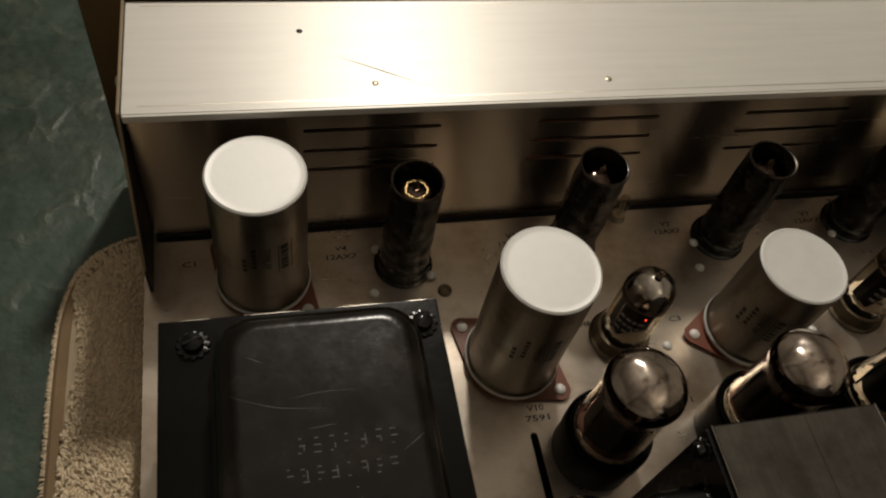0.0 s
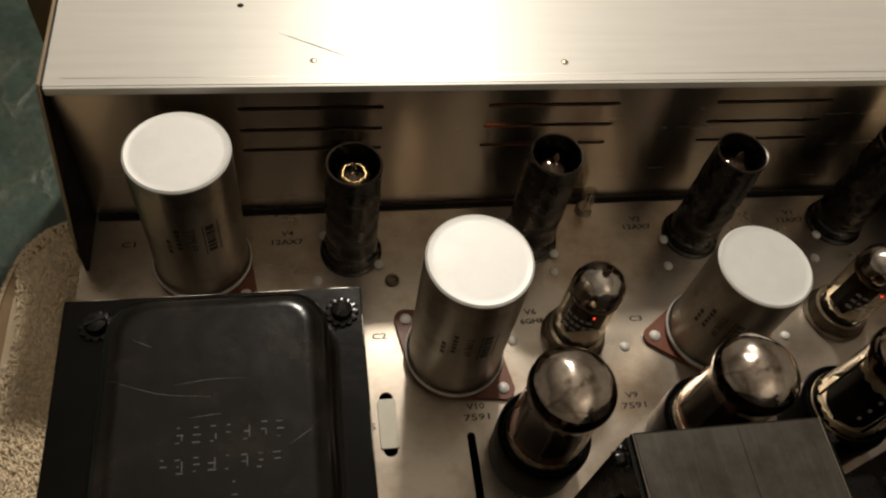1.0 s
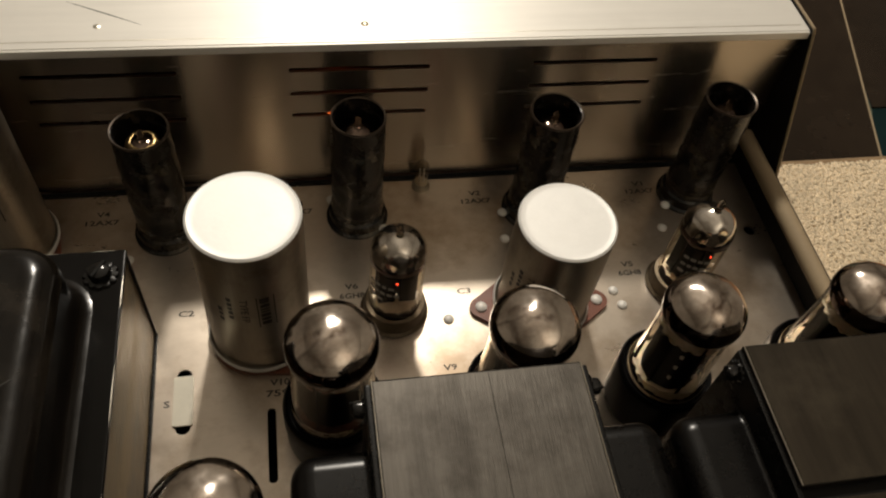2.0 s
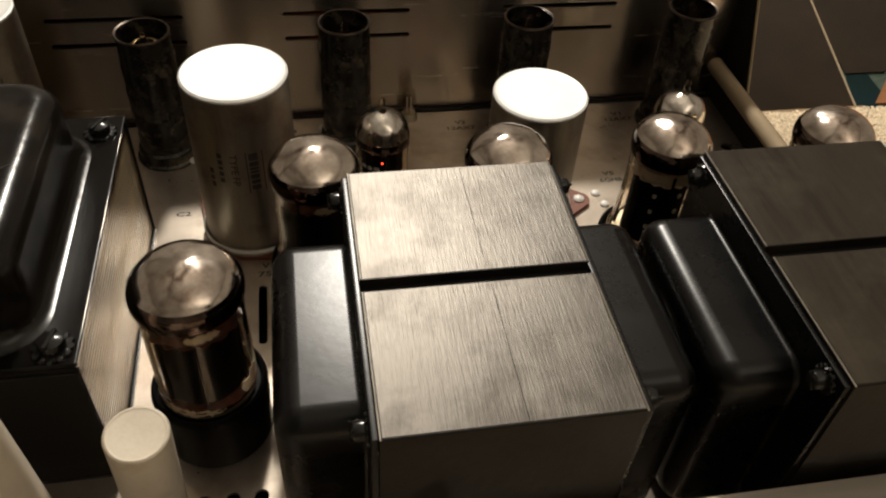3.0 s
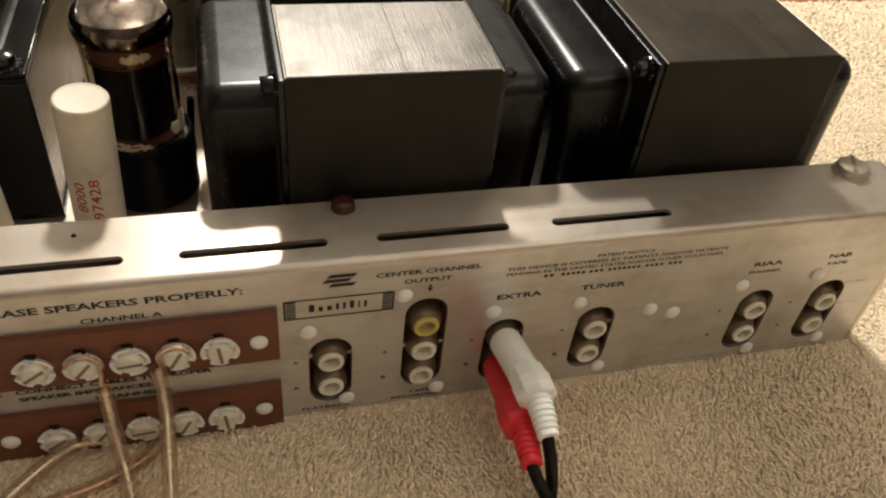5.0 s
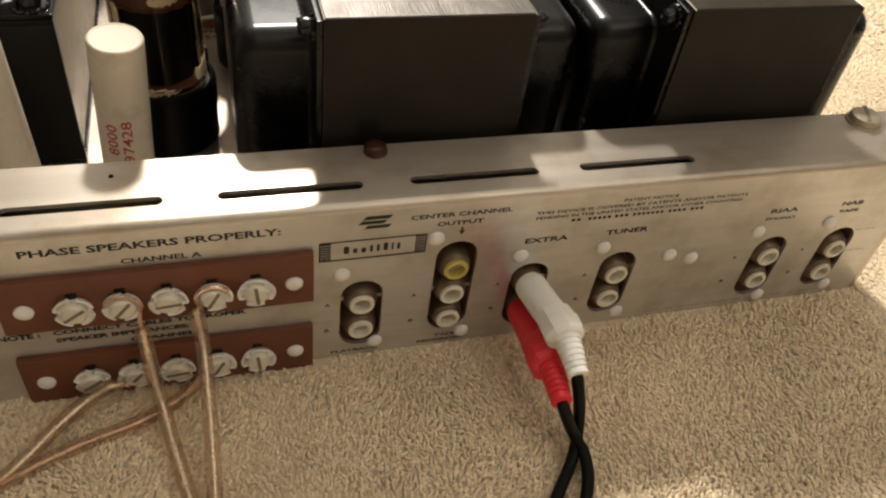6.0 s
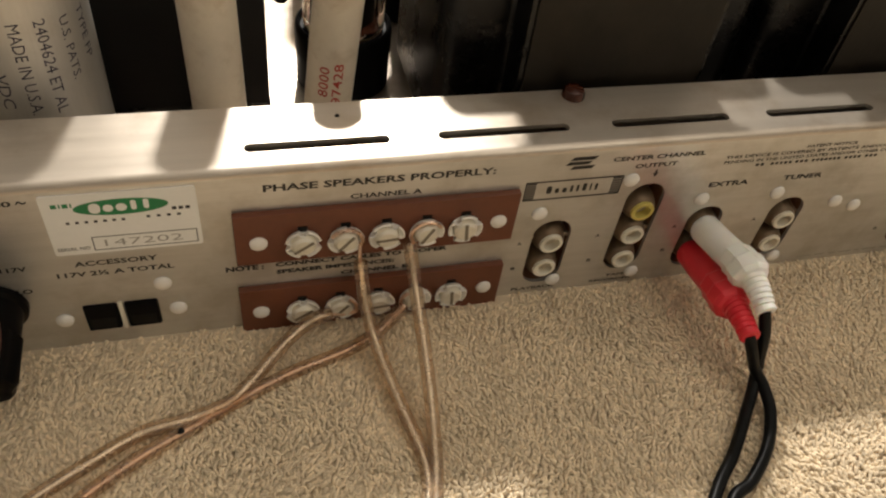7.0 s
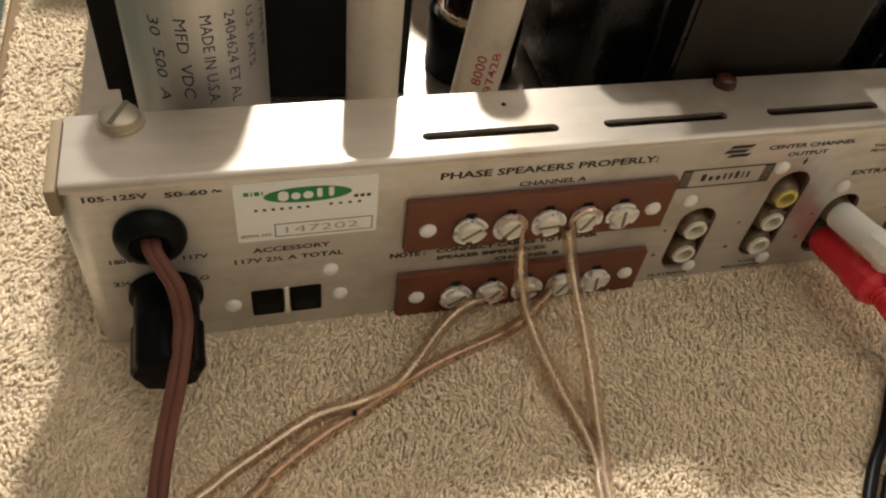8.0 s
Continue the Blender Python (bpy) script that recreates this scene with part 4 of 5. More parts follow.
# terminal boards with five slotted screws each
def terminal_board(z0, z1, zs, x0, x1, xs, rivets, label):
    b = part("terminal_board", box(x0, x1, -2.2, -0.05, z0, z1, 0.25), "board", amp, label)
    for i, x in enumerate(xs):
        part("washer", moved(lathe([(0, 0.6), (3.4, 0.7), (3.9, 1.5), (4.6, 2.1), (5.0, 1.8), (4.5, 0.6), (4.0, 0.1), (0, 0.1)], segs=48,
                                  flute=lambda a, h: -1.5 if h > 0.4 and math.cos(4 * a + 0.9 * i) > 0.7 else 0), at(x, -2.2, zs) @ rot("X", 90)), "washer_tin", b, "cupped tinned washer", 25)
        slotted_screw("terminal_screw", x, -2.9, zs, 3.4, 2.3, "screw", b, "y", (35, 50, 5, 60, 95)[i])
        part("solder_tab", box(x - 1.3, x + 1.3, -2.6, -2.2, zs + 3.6, zs + 5.4, 0.1), "gasket", b)
    for x in rivets:
        part("rivet", moved(lathe([(2.4, 0), (2.3, 0.5), (1.7, 1.0), (0, 1.4)], segs=18), at(x, -2.2, zs + 0.4) @ rot("X", 90)), "nickel", b)


terminal_board(27.8, 46.0, 35.6, 80.4, 157.6, (97.9, 109.2, 120.3, 131.4, 142.4), (86.4, 152.4), "brown terminal board for channel A speakers")
terminal_board(-1.4, 16.8, 7.0, 80.0, 157.4, (97.3, 108.3, 119.4, 130.5, 141.6), (85.6, 152.2), "brown terminal board for channel B speakers")

# printed words on the rear panel
def rear_print(body, x0, x1, z, h, bold=0.03):
    part("lettering", on_rear(lettering(body, x1 - x0, h * 0.9, bold), x0, z + h * 0.05), "ink", amp, "", 0)


for body, x0, x1, z, h in (
        ("105-125V", 4.2, 18.5, 54.2, 2.0), ("50-60", 22.0, 31.8, 53.8, 2.0), ("180W", 6.0, 13.2, 32.2, 1.9), ("117V", 23.4, 29.6, 31.4, 1.9),
        ("2½A", 5.4, 12.6, 23.6, 2.0), ("SLO-BLO", 17.2, 29.0, 22.8, 2.0),
        ("ACCESSORY", 40.6, 60.8, 31.2, 2.1), ("117V 2½ A TOTAL", 35.8, 64.4, 27.4, 2.1),
        ("PHASE SPEAKERS PROPERLY:", 88.6, 149.6, 52.0, 2.7), ("CHANNEL A", 110.6, 129.8, 47.2, 2.0),
        ("NOTE :", 77.2, 87.4, 23.2, 2.4), ("CONNECT CABLES TO PROPER", 90.4, 139.4, 23.6, 1.9), ("SPEAKER IMPEDANCES:", 90.6, 124.0, 20.6, 1.9), ("CHANNEL B", 108.5, 128.5, 17.6, 1.8),
        ("CENTER CHANNEL", 183.4, 212.2, 53.0, 1.8), ("OUTPUT", 191.0, 204.2, 49.8, 1.8),
        ("EXTRA", 218.2, 231.6, 39.6, 2.2), ("TUNER", 243.6, 257.6, 39.8, 2.2), ("RIAA", 299.6, 309.6, 41.8, 2.0), ("PHONO", 299.0, 309.8, 38.8, 1.4),
        ("NAB", 326.0, 334.2, 42.0, 2.0), ("TAPE", 326.2, 334.0, 39.0, 1.4),
        ("PLAYBACK", 163.0, 177.6, 0.6, 1.5), ("TAPE", 195.0, 202.0, 2.6, 1.3), ("RECORDER", 189.8, 204.6, 0.4, 1.3),
        ("A", 161.0, 162.5, 22.2, 1.5), ("B", 161.0, 162.4, 11.0, 1.5), ("A", 186.2, 187.7, 22.4, 1.5), ("B", 186.2, 187.6, 11.2, 1.5),
        ("A", 212.0, 213.5, 23.0, 1.5), ("B", 211.6, 213.0, 12.2, 1.5), ("A", 240.4, 241.9, 22.6, 1.5), ("B", 240.2, 241.6, 11.6, 1.5),
        ("A", 293.8, 295.3, 22.6, 1.4), ("B", 293.4, 294.8, 11.6, 1.4), ("A", 319.6, 321.1, 22.8, 1.4), ("B", 319.4, 320.8, 12.0, 1.4)):
    rear_print(body, x0, x1, z, h, 0.05 if 17 < z < 24 and 70 < x0 < 130 else 0.03)
part("lettering", on_rear(tube([(32.8, 54.5, 0), (33.4, 55.2, 0), (34.2, 54.6, 0), (35.0, 54.9, 0)], 0.2, 5), 0, 0), "ink", amp)
part("arrow_mark", on_rear(sheet([(-0.3, 2.4), (0.3, 2.4), (0.3, 1.2), (0.9, 1.2), (0, -0.4), (-0.9, 1.2), (-0.3, 1.2)], [], 0.05), 198.4, 46.4), "ink", amp, "printed arrow", 0)
# small notice too fine to read, and the marks under the terminals
for body, x0, x1, z in (("PATENT NOTICE", 246, 263.5, 52.6), ("THIS DEVICE IS COVERED BY PATENTS AND/OR PATENTS", 219.6, 287.6, 50.6), ("PENDING IN THE UNITED STATES AND/OR OTHER COUNTRIES", 219.8, 286.4, 48.7)):
    rear_print(body, x0, x1, z, 1.3, 0.02)
for x0, k in ((231, 2), (236.2, 5), (244.6, 3), (250.4, 7), (262, 4), (269.4, 3)):
    rear_bars("notice_line", (1,) * k, k * 1.42, 1.0, 0.55, x0, 46.9, -0.06, "ink", amp)
for x0, x1, z, ws in ((268, 340, 1.2, (3, 2, 1.5, 2.5, 1, 3, 2, 2, 1.4, 3, 1.6, 2.2, 2.6)), (338, 346, 30, (3, 4)), (338, 347, 20, (4, 3))):
    rear_bars("notice_line", ws, x1 - x0, 0.4, 0.8, x0, z, -0.06, "faint_ink", amp)
for i, x in enumerate((98, 109, 120.4, 131.5, 142.5)):
    part("terminal_mark", on_rear(bar(1.0, 0.9), x - 0.5, 26.2), "ink", amp, "", 0)
# kit plate outline with hatched ends, and the maker's mark as plain strokes
def frame_line(x0, x1, z0, z1, t):
    b = bmesh.new()
    for a in ((x0, x1, z0, z0 + t), (x0, x1, z1 - t, z1), (x0, x0 + t, z0 + t, z1 - t), (x1 - t, x1, z0 + t, z1 - t)):
        vs = [b.verts.new((px, -0.06, pz)) for px, pz in ((a[0], a[2]), (a[1], a[2]), (a[1], a[3]), (a[0], a[3]))]
        b.faces.new(vs)
    return b


part("kit_frame", frame_line(159.2, 188.6, 40.6, 47.8, 0.5), "ink", amp, "printed frame with hatched ends", 0)
for x0 in (159.8, 185.4):
    for k in range(7):
        part("kit_hatch", on_rear(bar(2.6, 0.6), x0, 41.25 + k * 0.9), "ink", amp, "", 0)
x = 165.8
for w, h in ((1.5, 2.8), (1.2, 1.8), (1.3, 1.8), (0.8, 2.5), (0.8, 2.5), (1.2, 2.9), (0.5, 2.6), (0.8, 2.5)):
    part("kit_name", on_rear(sheet(rounded(0, w, 0, h, min(w, h) * 0.35, 2), [], 0.04), x, 42.9), "ink", amp, "", 0)
    x += w + 1.05
for z, x0, x1 in ((54.6, 170.5, 177.6), (53.0, 169.4, 176.2), (51.4, 171.0, 177.4)):
    part("maker_mark", on_rear(sheet([(x0 - 174, 0), (x1 - 174, 0), (x1 - 173, 1.2), (x0 - 173, 1.2)], [], 0.04), 174, z), "ink", amp, "", 0)

# white enamelled maker's label with a green oval
lab = part("name_label", sheet(rounded(37.4, 72.7, 36.2, 56.4, 0.7, 2), [], 0.35, at(0, -0.36, 0) @ rot("X", 90)), "label_white", amp, "white label with a green oval and a serial number", 0)
part("oval", on_rear(sheet([(10.8 * math.cos(2 * math.pi * k / 40), 2.6 * math.sin(2 * math.pi * k / 40)) for k in range(40)], [], 0.1), 55.2, 51.6, -0.40), "green", lab, "green oval", 0)
for x, z, w, h in ((47.9, 50.0, 2.6, 3.3), (51.1, 50.3, 2.3, 2.3), (54.0, 50.3, 2.5, 2.4), (57.4, 50.4, 1.3, 3.1), (60.3, 50.5, 1.3, 3.1)):
    part("oval_mark", on_rear(sheet(rounded(0, w, 0, h, min(w, h) * 0.46, 4), [], 0.06), x, z, -0.54), "label_white", lab, "", 0)
rear_bars("label_line", (1, 0.3, 1, 0.3), 4.6, 1.3, 0.35, 39.8, 52.4, -0.40, "green", lab)
rear_bars("label_line", (1, 1, 1), 4.2, 1.0, 0.5, 66.6, 49.2, -0.40, "ink", lab)
rear_bars("label_line", (1,) * 7, 13.4, 0.8, 1.6, 42.0, 46.9, -0.40, "ink", lab)
rear_bars("label_line", (1, 1, 1, 1), 8, 0.8, 1.8, 60.4, 47.2, -0.40, "ink", lab)
part("lettering", on_rear(lettering("SERIAL NO", 7.6, 1.1), 38.2, 37.8, -0.40), "ink", lab, "", 0)
part("serial_frame", moved(frame_line(46.6, 71.6, 37.2, 42.0, 0.25), at(0, -0.34, 0)), "ink", lab, "", 0)
part("lettering", on_rear(lettering("147202", 18.5, 2.3, -0.01), 49.4, 38.4, -0.40), "faint_ink", lab, "grey stamped serial number", 0)

# accessory outlet, mains grommet and fuse holder
outlet = part("accessory_outlet", box(37.6, 59.8, 1.4, 9, 3.4, 17.4, 0.3), "bakelite", amp, "black twin accessory outlet")
for x in (43.4, 53.9):
    part("socket_face", box(x - 4.3, x + 4.3, -0.7, 1.5, 5.2, 15.5, 0.5), "bakelite", outlet)
    part("socket_hole", box(x - 3.2, x + 3.2, -0.78, -0.6, 6.4, 10.4), "gasket", outlet)
part("divider", box(48.1, 49.2, -0.5, 1.2, 4.8, 16), "ivory", outlet, "pale divider")
part("grommet", moved(lathe([(4.4, -1.5), (8.2, -1.5), (8.6, 0.2), (8.6, 1.4), (7.9, 3.2), (6.2, 4.4), (5.0, 4.8), (4.4, 3.4), (3.4, 2.6), (0, 2.6)], segs=36), at(17.1, -0.05, 42.2) @ rot("X", 90)), "black_rubber", amp, "black strain-relief grommet")
fuse = part("fuse_holder", moved(lathe([(9.4, 0), (9.4, 1.6), (8.2, 2.4), (8.2, 10), (7.6, 11)], segs=32), at(17.6, -0.05, 19.4) @ rot("X", 93)), "bakelite", amp, "black bakelite fuse holder")
part("fuse_knob", moved(lathe([(7.6, 10.6), (8.6, 11.2), (8.6, 23.5), (7.8, 24.7), (6.0, 25.1), (0, 24.7)], segs=64, flute=lambda a, h: 0.4 * math.cos(8 * a)), at(17.6, -0.05, 19.4) @ rot("X", 93)), "bakelite", fuse, "fluted knob")

# ---- power transformer ----
def toothed_screw(parent, x, y, z, axis="z", r=3.9, turn=30):
    """A black slotted screw on a toothed lock washer."""
    m = at(x, y, z) @ ({"z": Matrix.Identity(4), "-x": rot("Y", -90), "x": rot("Y", 90)}[axis])
    s = part("screw", moved(lathe([(r * 0.76, 0.6), (r * 0.8, 2.2), (r * 0.7, 3.2), (r * 0.4, 3.8), (0, 3.95)], segs=24), m), "blackscrew", parent, "black slotted screw")
    part("lock_washer", moved(lathe([(r * 0.5, 1.0), (r * 1.1, 0.7), (r * 1.18, 0.1)], segs=60, flute=lambda a, h: 0.25 if math.cos(12 * a) > 0 else -0.45), m), "blackscrew", s, "toothed lock washer")
    part("slot", moved(box(-r * 0.72, r * 0.72, -r * 0.1, r * 0.1, 2.9, 4.05), m @ rot("Z", turn)), "gasket", s)


pt = thing("power_transformer", 51, 122.5, DECK, "black power transformer with a pressed bell cover, bolted to the deck", "transformer")
PX, PY, PT = 44.8, 51.5, 76.0 - DECK
part("core", box(-PX + 1.2, PX - 1.2, -PY + 1.2, PY - 1.2, 1.5, PT - 1.8, 0.3), "lam", pt, "varnished laminated core")
for k in range(26):
    z = 4 + k * (PT - 7) / 25
    part("lamination", sheet([(-PX + 0.95, -PY + 1.3), (PX - 0.95, -PY + 1.3), (PX - 0.95, PY - 1.3), (-PX + 0.95, PY - 1.3)], [], 1.25, at(0, 0, z)), "lam", pt, "", 20)
for y0, y1 in ((-PY + 0.2, -PY + 1.2), (PY - 1.2, PY - 0.2)):
    part("end_wrap", box(-PX + 0.2, PX - 0.2, y0, y1, 1.6, PT - 1.8, 0.3), "gusset", pt, "black painted end of the core")
part("end_cover", box(-PX - 3.0, PX - 0.3, -PY - 0.7, -PY + 0.1, 8.5, PT - 3.0, 0.35), "gusset", pt, "black end cover")
part("lower_flange", box(-PX, PX, -PY, PY, 0.1, 1.8, 0.4), "enamel", pt)
part("upper_flange", box(-PX, PX, -PY, PY, PT - 1.9, PT, 0.7), "flange", pt, "black pressed flange")
bell = part("bell_cover", moved(pressed_bell(-27.0, 33.5, -44, 39.0, 24.6, 11, 7, 4), at(0, 0, PT - 0.1)), "bell", pt, "worn black pressed bell cover", 50)
for x, y, t in ((-34.2, 42, 20), (38.2, 42, 60), (38.8, -46, 75), (-34.2, -46, 10)):
    toothed_screw(pt, x, y, PT, "z", 4.3, t)
# stamped marks, worn past reading, as short raised strokes
for y, x0, n, step, h in ((-5.4, -6.0, 7, 4.1, 3.9), (-13.0, -9.6, 8, 3.9, 3.4), (-19.4, 7.6, 1, 4, 3.2)):
    for k in range(n):
        lean, x = random.uniform(-0.2, 0.2), x0 + k * step
        for q in random.sample((0, 0.5, 1), random.choice((2, 2, 3))):
            w = random.choice((1.2, 1.7, 2.1))
            part("stamped_mark", box(x + random.uniform(0, 0.5), x + w, y + lean + q * h - 0.22, y + lean + q * h + 0.22, PT + 24.2, PT + 24.62, 0.08, 1), "worn_ink", bell, "", 0)
        if random.random() < 0.5:
            part("stamped_mark", box(x + 1.5, x + 1.9, y + lean + 0.4, y + lean + h * random.choice((0.5, 0.9)), PT + 24.2, PT + 24.6, 0.08, 1), "worn_ink", bell, "", 0)
for p in (((-22.5, 12.6, 0), (-14, 9.2, 0), (-8, 7.6, 0), (2.5, 6.4, 0)), ((-7, 10.2, 0), (2, 11.2, 0), (11, 11.0, 0)), ((-3, 1, 0), (5, 1.6, 0)), ((22, -8, 0), (28, -4, 0)), ((-18, 24, 0), (-13, 21.5, 0))):
    part("scratch", moved(tube(p, lambda t: 0.03 + 0.09 * math.sin(math.pi * t), 4), at(0, 0, PT + 24.52)), "worn_ink", bell)
for x0, x1 in ((-40, -27), (-22, 4), (8, 30), (33, 43)):
    part("worn_edge", tube([(x0, PY - 0.35, PT - 0.3), ((x0 + x1) / 2, PY - 0.3, PT - 0.26), (x1, PY - 0.35, PT - 0.3)], 0.14, 5, 3), "edge", pt, "bare rubbed edge of the flange")
for y0, y1 in ((-48, -20), (-14, 18), (26, 46)):
    part("worn_edge", tube([(PX - 0.35, y0, PT - 0.3), (PX - 0.3, (y0 + y1) / 2, PT - 0.26), (PX - 0.35, y1, PT - 0.3)], 0.13, 5, 3), "edge", pt, "bare rubbed edge of the flange")

# ---- output transformers ----
def output_transformer():
    """A laminated stack between two black pressed end bells."""
    ot = thing("output_transformer", 192.2, 69.3, DECK, "black output transformer with a scraped laminated stack and two end bells", "transformer", "output transformers")
    hx, hy, top = 28.0, 41.7, 96.7 - DECK
    prof = [(-hy, 0), (-hy, top - 0.3), (-hy + 0.3, top), (-1.9, top), (-1.7, top - 2.6), (1.7, top - 2.6), (1.9, top), (hy - 0.3, top), (hy, top - 0.3), (hy, 0)]
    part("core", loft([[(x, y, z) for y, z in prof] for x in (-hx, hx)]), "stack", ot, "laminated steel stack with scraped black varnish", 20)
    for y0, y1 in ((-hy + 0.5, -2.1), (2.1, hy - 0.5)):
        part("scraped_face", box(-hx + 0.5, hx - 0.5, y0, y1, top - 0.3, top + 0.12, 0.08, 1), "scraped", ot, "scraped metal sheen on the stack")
    part("groove", box(-hx + 0.3, hx - 0.3, -1.75, 1.75, top - 3.2, top - 2.55), "gasket", ot)
    for y0, y1 in ((-hy + 1, -3), (3, hy - 1)):
        part("seam", box(2.5, 2.68, y0, y1, top - 0.1, top + 0.14), "gasket", ot)
    for s in (-1, 1):
        part("worn_edge", tube([(s * (hx - 0.1), -hy, top - 0.05), (s * (hx - 0.1), -2, top)], 0.22, 6, 4), "edge", ot, "bare rubbed edge of the stack")
        part("worn_edge", tube([(s * (hx - 0.1), 2, top), (s * (hx - 0.1), hy, top - 0.05)], 0.22, 6, 4), "edge", ot, "bare rubbed edge of the stack")
        part("end_flange", box(s * hx if s > 0 else -hx - 1.7, hx + 1.7 if s > 0 else -hx, -hy + 0.6, hy - 0.6, 0.2, top - 0.9, 0.4), "enamel", ot)
        b = pressed_bell(-30.0, 29.0, 1, 62.0, 20.6, 6, 6.2, 1.6)
        m = at(s * (hx + 1.4), 0.2, 0) @ Matrix(((0, 0, s, 0), (1, 0, 0, 0), (0, 1, 0, 0), (0, 0, 0, 1)))
        part("end_bell", moved(b, m), "enamel", ot, "glossy black end bell", 50)
        for y in (-35.5, 36.5):
            for z in (67.5, 6.5):
                toothed_screw(ot, s * (hx + 1.7), y, z, "x" if s > 0 else "-x", 3.0, 40)
    for y in (-30, 30):
        part("foot", box(-12, 12, y - 14, y + 14, 0, 1.2, 0.2), "enamel", ot)
    return ot


ot = output_transformer()
twin = copy_thing(ot, pose(0.2953, 0.0693, DECK * MM))
for ob in [o for o in twin.children if o.name.startswith("seam")]:
    bpy.data.objects.remove(ob)
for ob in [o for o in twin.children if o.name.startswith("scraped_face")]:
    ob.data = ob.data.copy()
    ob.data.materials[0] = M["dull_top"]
tagged(twin, "black output transformer with a dull varnished stack and two end bells")

# ---- can capacitors ----
def can_capacitor(x, y, top, r, turn, label, marks=None, ear=22.9, skin="can"):
    c = thing("can_capacitor", x, y, DECK, label, "capacitor", "can capacitors")
    h = top - DECK
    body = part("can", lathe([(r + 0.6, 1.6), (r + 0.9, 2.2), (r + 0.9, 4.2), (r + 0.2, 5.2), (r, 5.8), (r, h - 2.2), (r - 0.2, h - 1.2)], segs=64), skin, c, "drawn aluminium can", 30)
    part("top", lathe([(r - 0.2, h - 1.25), (r - 0.1, h - 0.5), (r - 0.8, h), (r - 1.8, h - 0.15), (r - 3, h - 0.25), (0, h - 0.3)], segs=64), "can_top", c, "frosted can top, lamplight put into its pale colour", 40)
    part("bead", lathe([(r + 0.7, 3.0), (r + 1.3, 3.4), (r + 1.4, 4.2), (r + 0.8, 4.9)], segs=64), "nickel", c, "bright rolled bead", 60)
    pts = [(ear + 4.4 * math.cos(radians(a)), 4.4 * math.sin(radians(a))) for a in range(-65, 66, 13)]
    pts += [(r * 1.0 * math.cos(radians(a)), (r + 1.2) * math.sin(radians(a))) for a in range(60, 121, 12)]
    pts += [(-px, -py) for px, py in pts]
    wafer = part("wafer", moved(sheet(pts, [], 1.6), at(0, 0, 1.65) @ rot("Z", turn)), "phenolic", c, "red-brown phenolic mounting wafer", 20)
    for s in (-1, 1):
        part("rivet", moved(lathe([(2.3, 0), (2.2, 0.6), (1.5, 1.2), (0, 1.45)], segs=18), rot("Z", turn) @ at(s * ear, 0, 1.6)), "nickel", wafer)
    if marks:
        marks(c, body, r + 0.05, h)
    return c


def stamp(parent, body, r, a0, z0, length, height, ink, down=True, bold=0.01):
    part("lettering", wrapped(lettering(body, length, height, bold), r, a0, z0, down), ink, parent, "", 0)


def stamp_bars(parent, ws, r, a0, z0, length, height, ink, down=True):
    bars("maker_mark", ws, length, height, 0.35, lambda bm: wrapped(bm, r, a0, z0, down), ink, parent)


def marks_small(angle):
    def put(c, body, r, h):
        stamp_bars(body, (1.7, 1.1, 0.5, 0.5, 1.1, 0.9, 1.2), r, angle, h * 0.70, 15, 3.0, "can_ink")
        for q, w in ((-3.4, 0.4), (14.4, 0.4)):
            stamp_bars(body, (1,), r, angle + q, h * 0.71, 17, w, "can_ink")
        stamp(body, "TYPE FP", r, angle - 20, h * 0.70, 13, 2.4, "can_ink")
        stamp_bars(body, (1, 1, 0.7, 1, 1), r, angle - 34, h * 0.70, 12, 1.6, "can_ink")
        stamp_bars(body, (1, 0.8, 1), r, angle - 46, h * 0.6, 8, 1.6, "can_ink")
    return put


def marks_large(c, body, r, h):
    for words, a, z, ln in (("TYPE FP", 64, 0.81, 15), ("U.S. PATS.", 45, 0.81, 18), ("2404624 ET AL", 25, 0.83, 27), ("MADE IN U.S.A.", 6, 0.83, 26), ("MFD  VDC", -13, 0.82, 23), ("30  500  A", -33, 0.82, 25)):
        stamp(body, words, r, a, h * z, ln, 2.9 if a < 40 else 2.5, "violet_ink", True, 0.0)


can_capacitor(39.5, 218.5, 92.2, 17.3, -45, "tall aluminium can capacitor beside the hood", marks_small(22))
can_capacitor(132.4, 172.0, 92.0, 17.4, -43, "tall aluminium can capacitor on a red-brown wafer", marks_small(8))
can_capacitor(236.9, 173.2, 77.2, 17.0, -1, "short aluminium can capacitor on a red-brown wafer", marks_small(-30))
can_capacitor(32.0, 50.0, 93.0, 18.2, 30, "aluminium can capacitor stamped with violet lettering near the rear lip", marks_large, skin="can_pale")

# ---- vacuum tubes ----
def shell(outer, wall, segs=48):
    """A turned glass wall of real thickness, closed all round."""
    inner = [(max(r - wall, 0.05), h) for r, h in outer[::-1]]
    bm = lathe(outer + inner + outer[:1], segs=segs)
    bmesh.ops.remove_doubles(bm, verts=bm.verts[:], dist=0.001)
    return bm


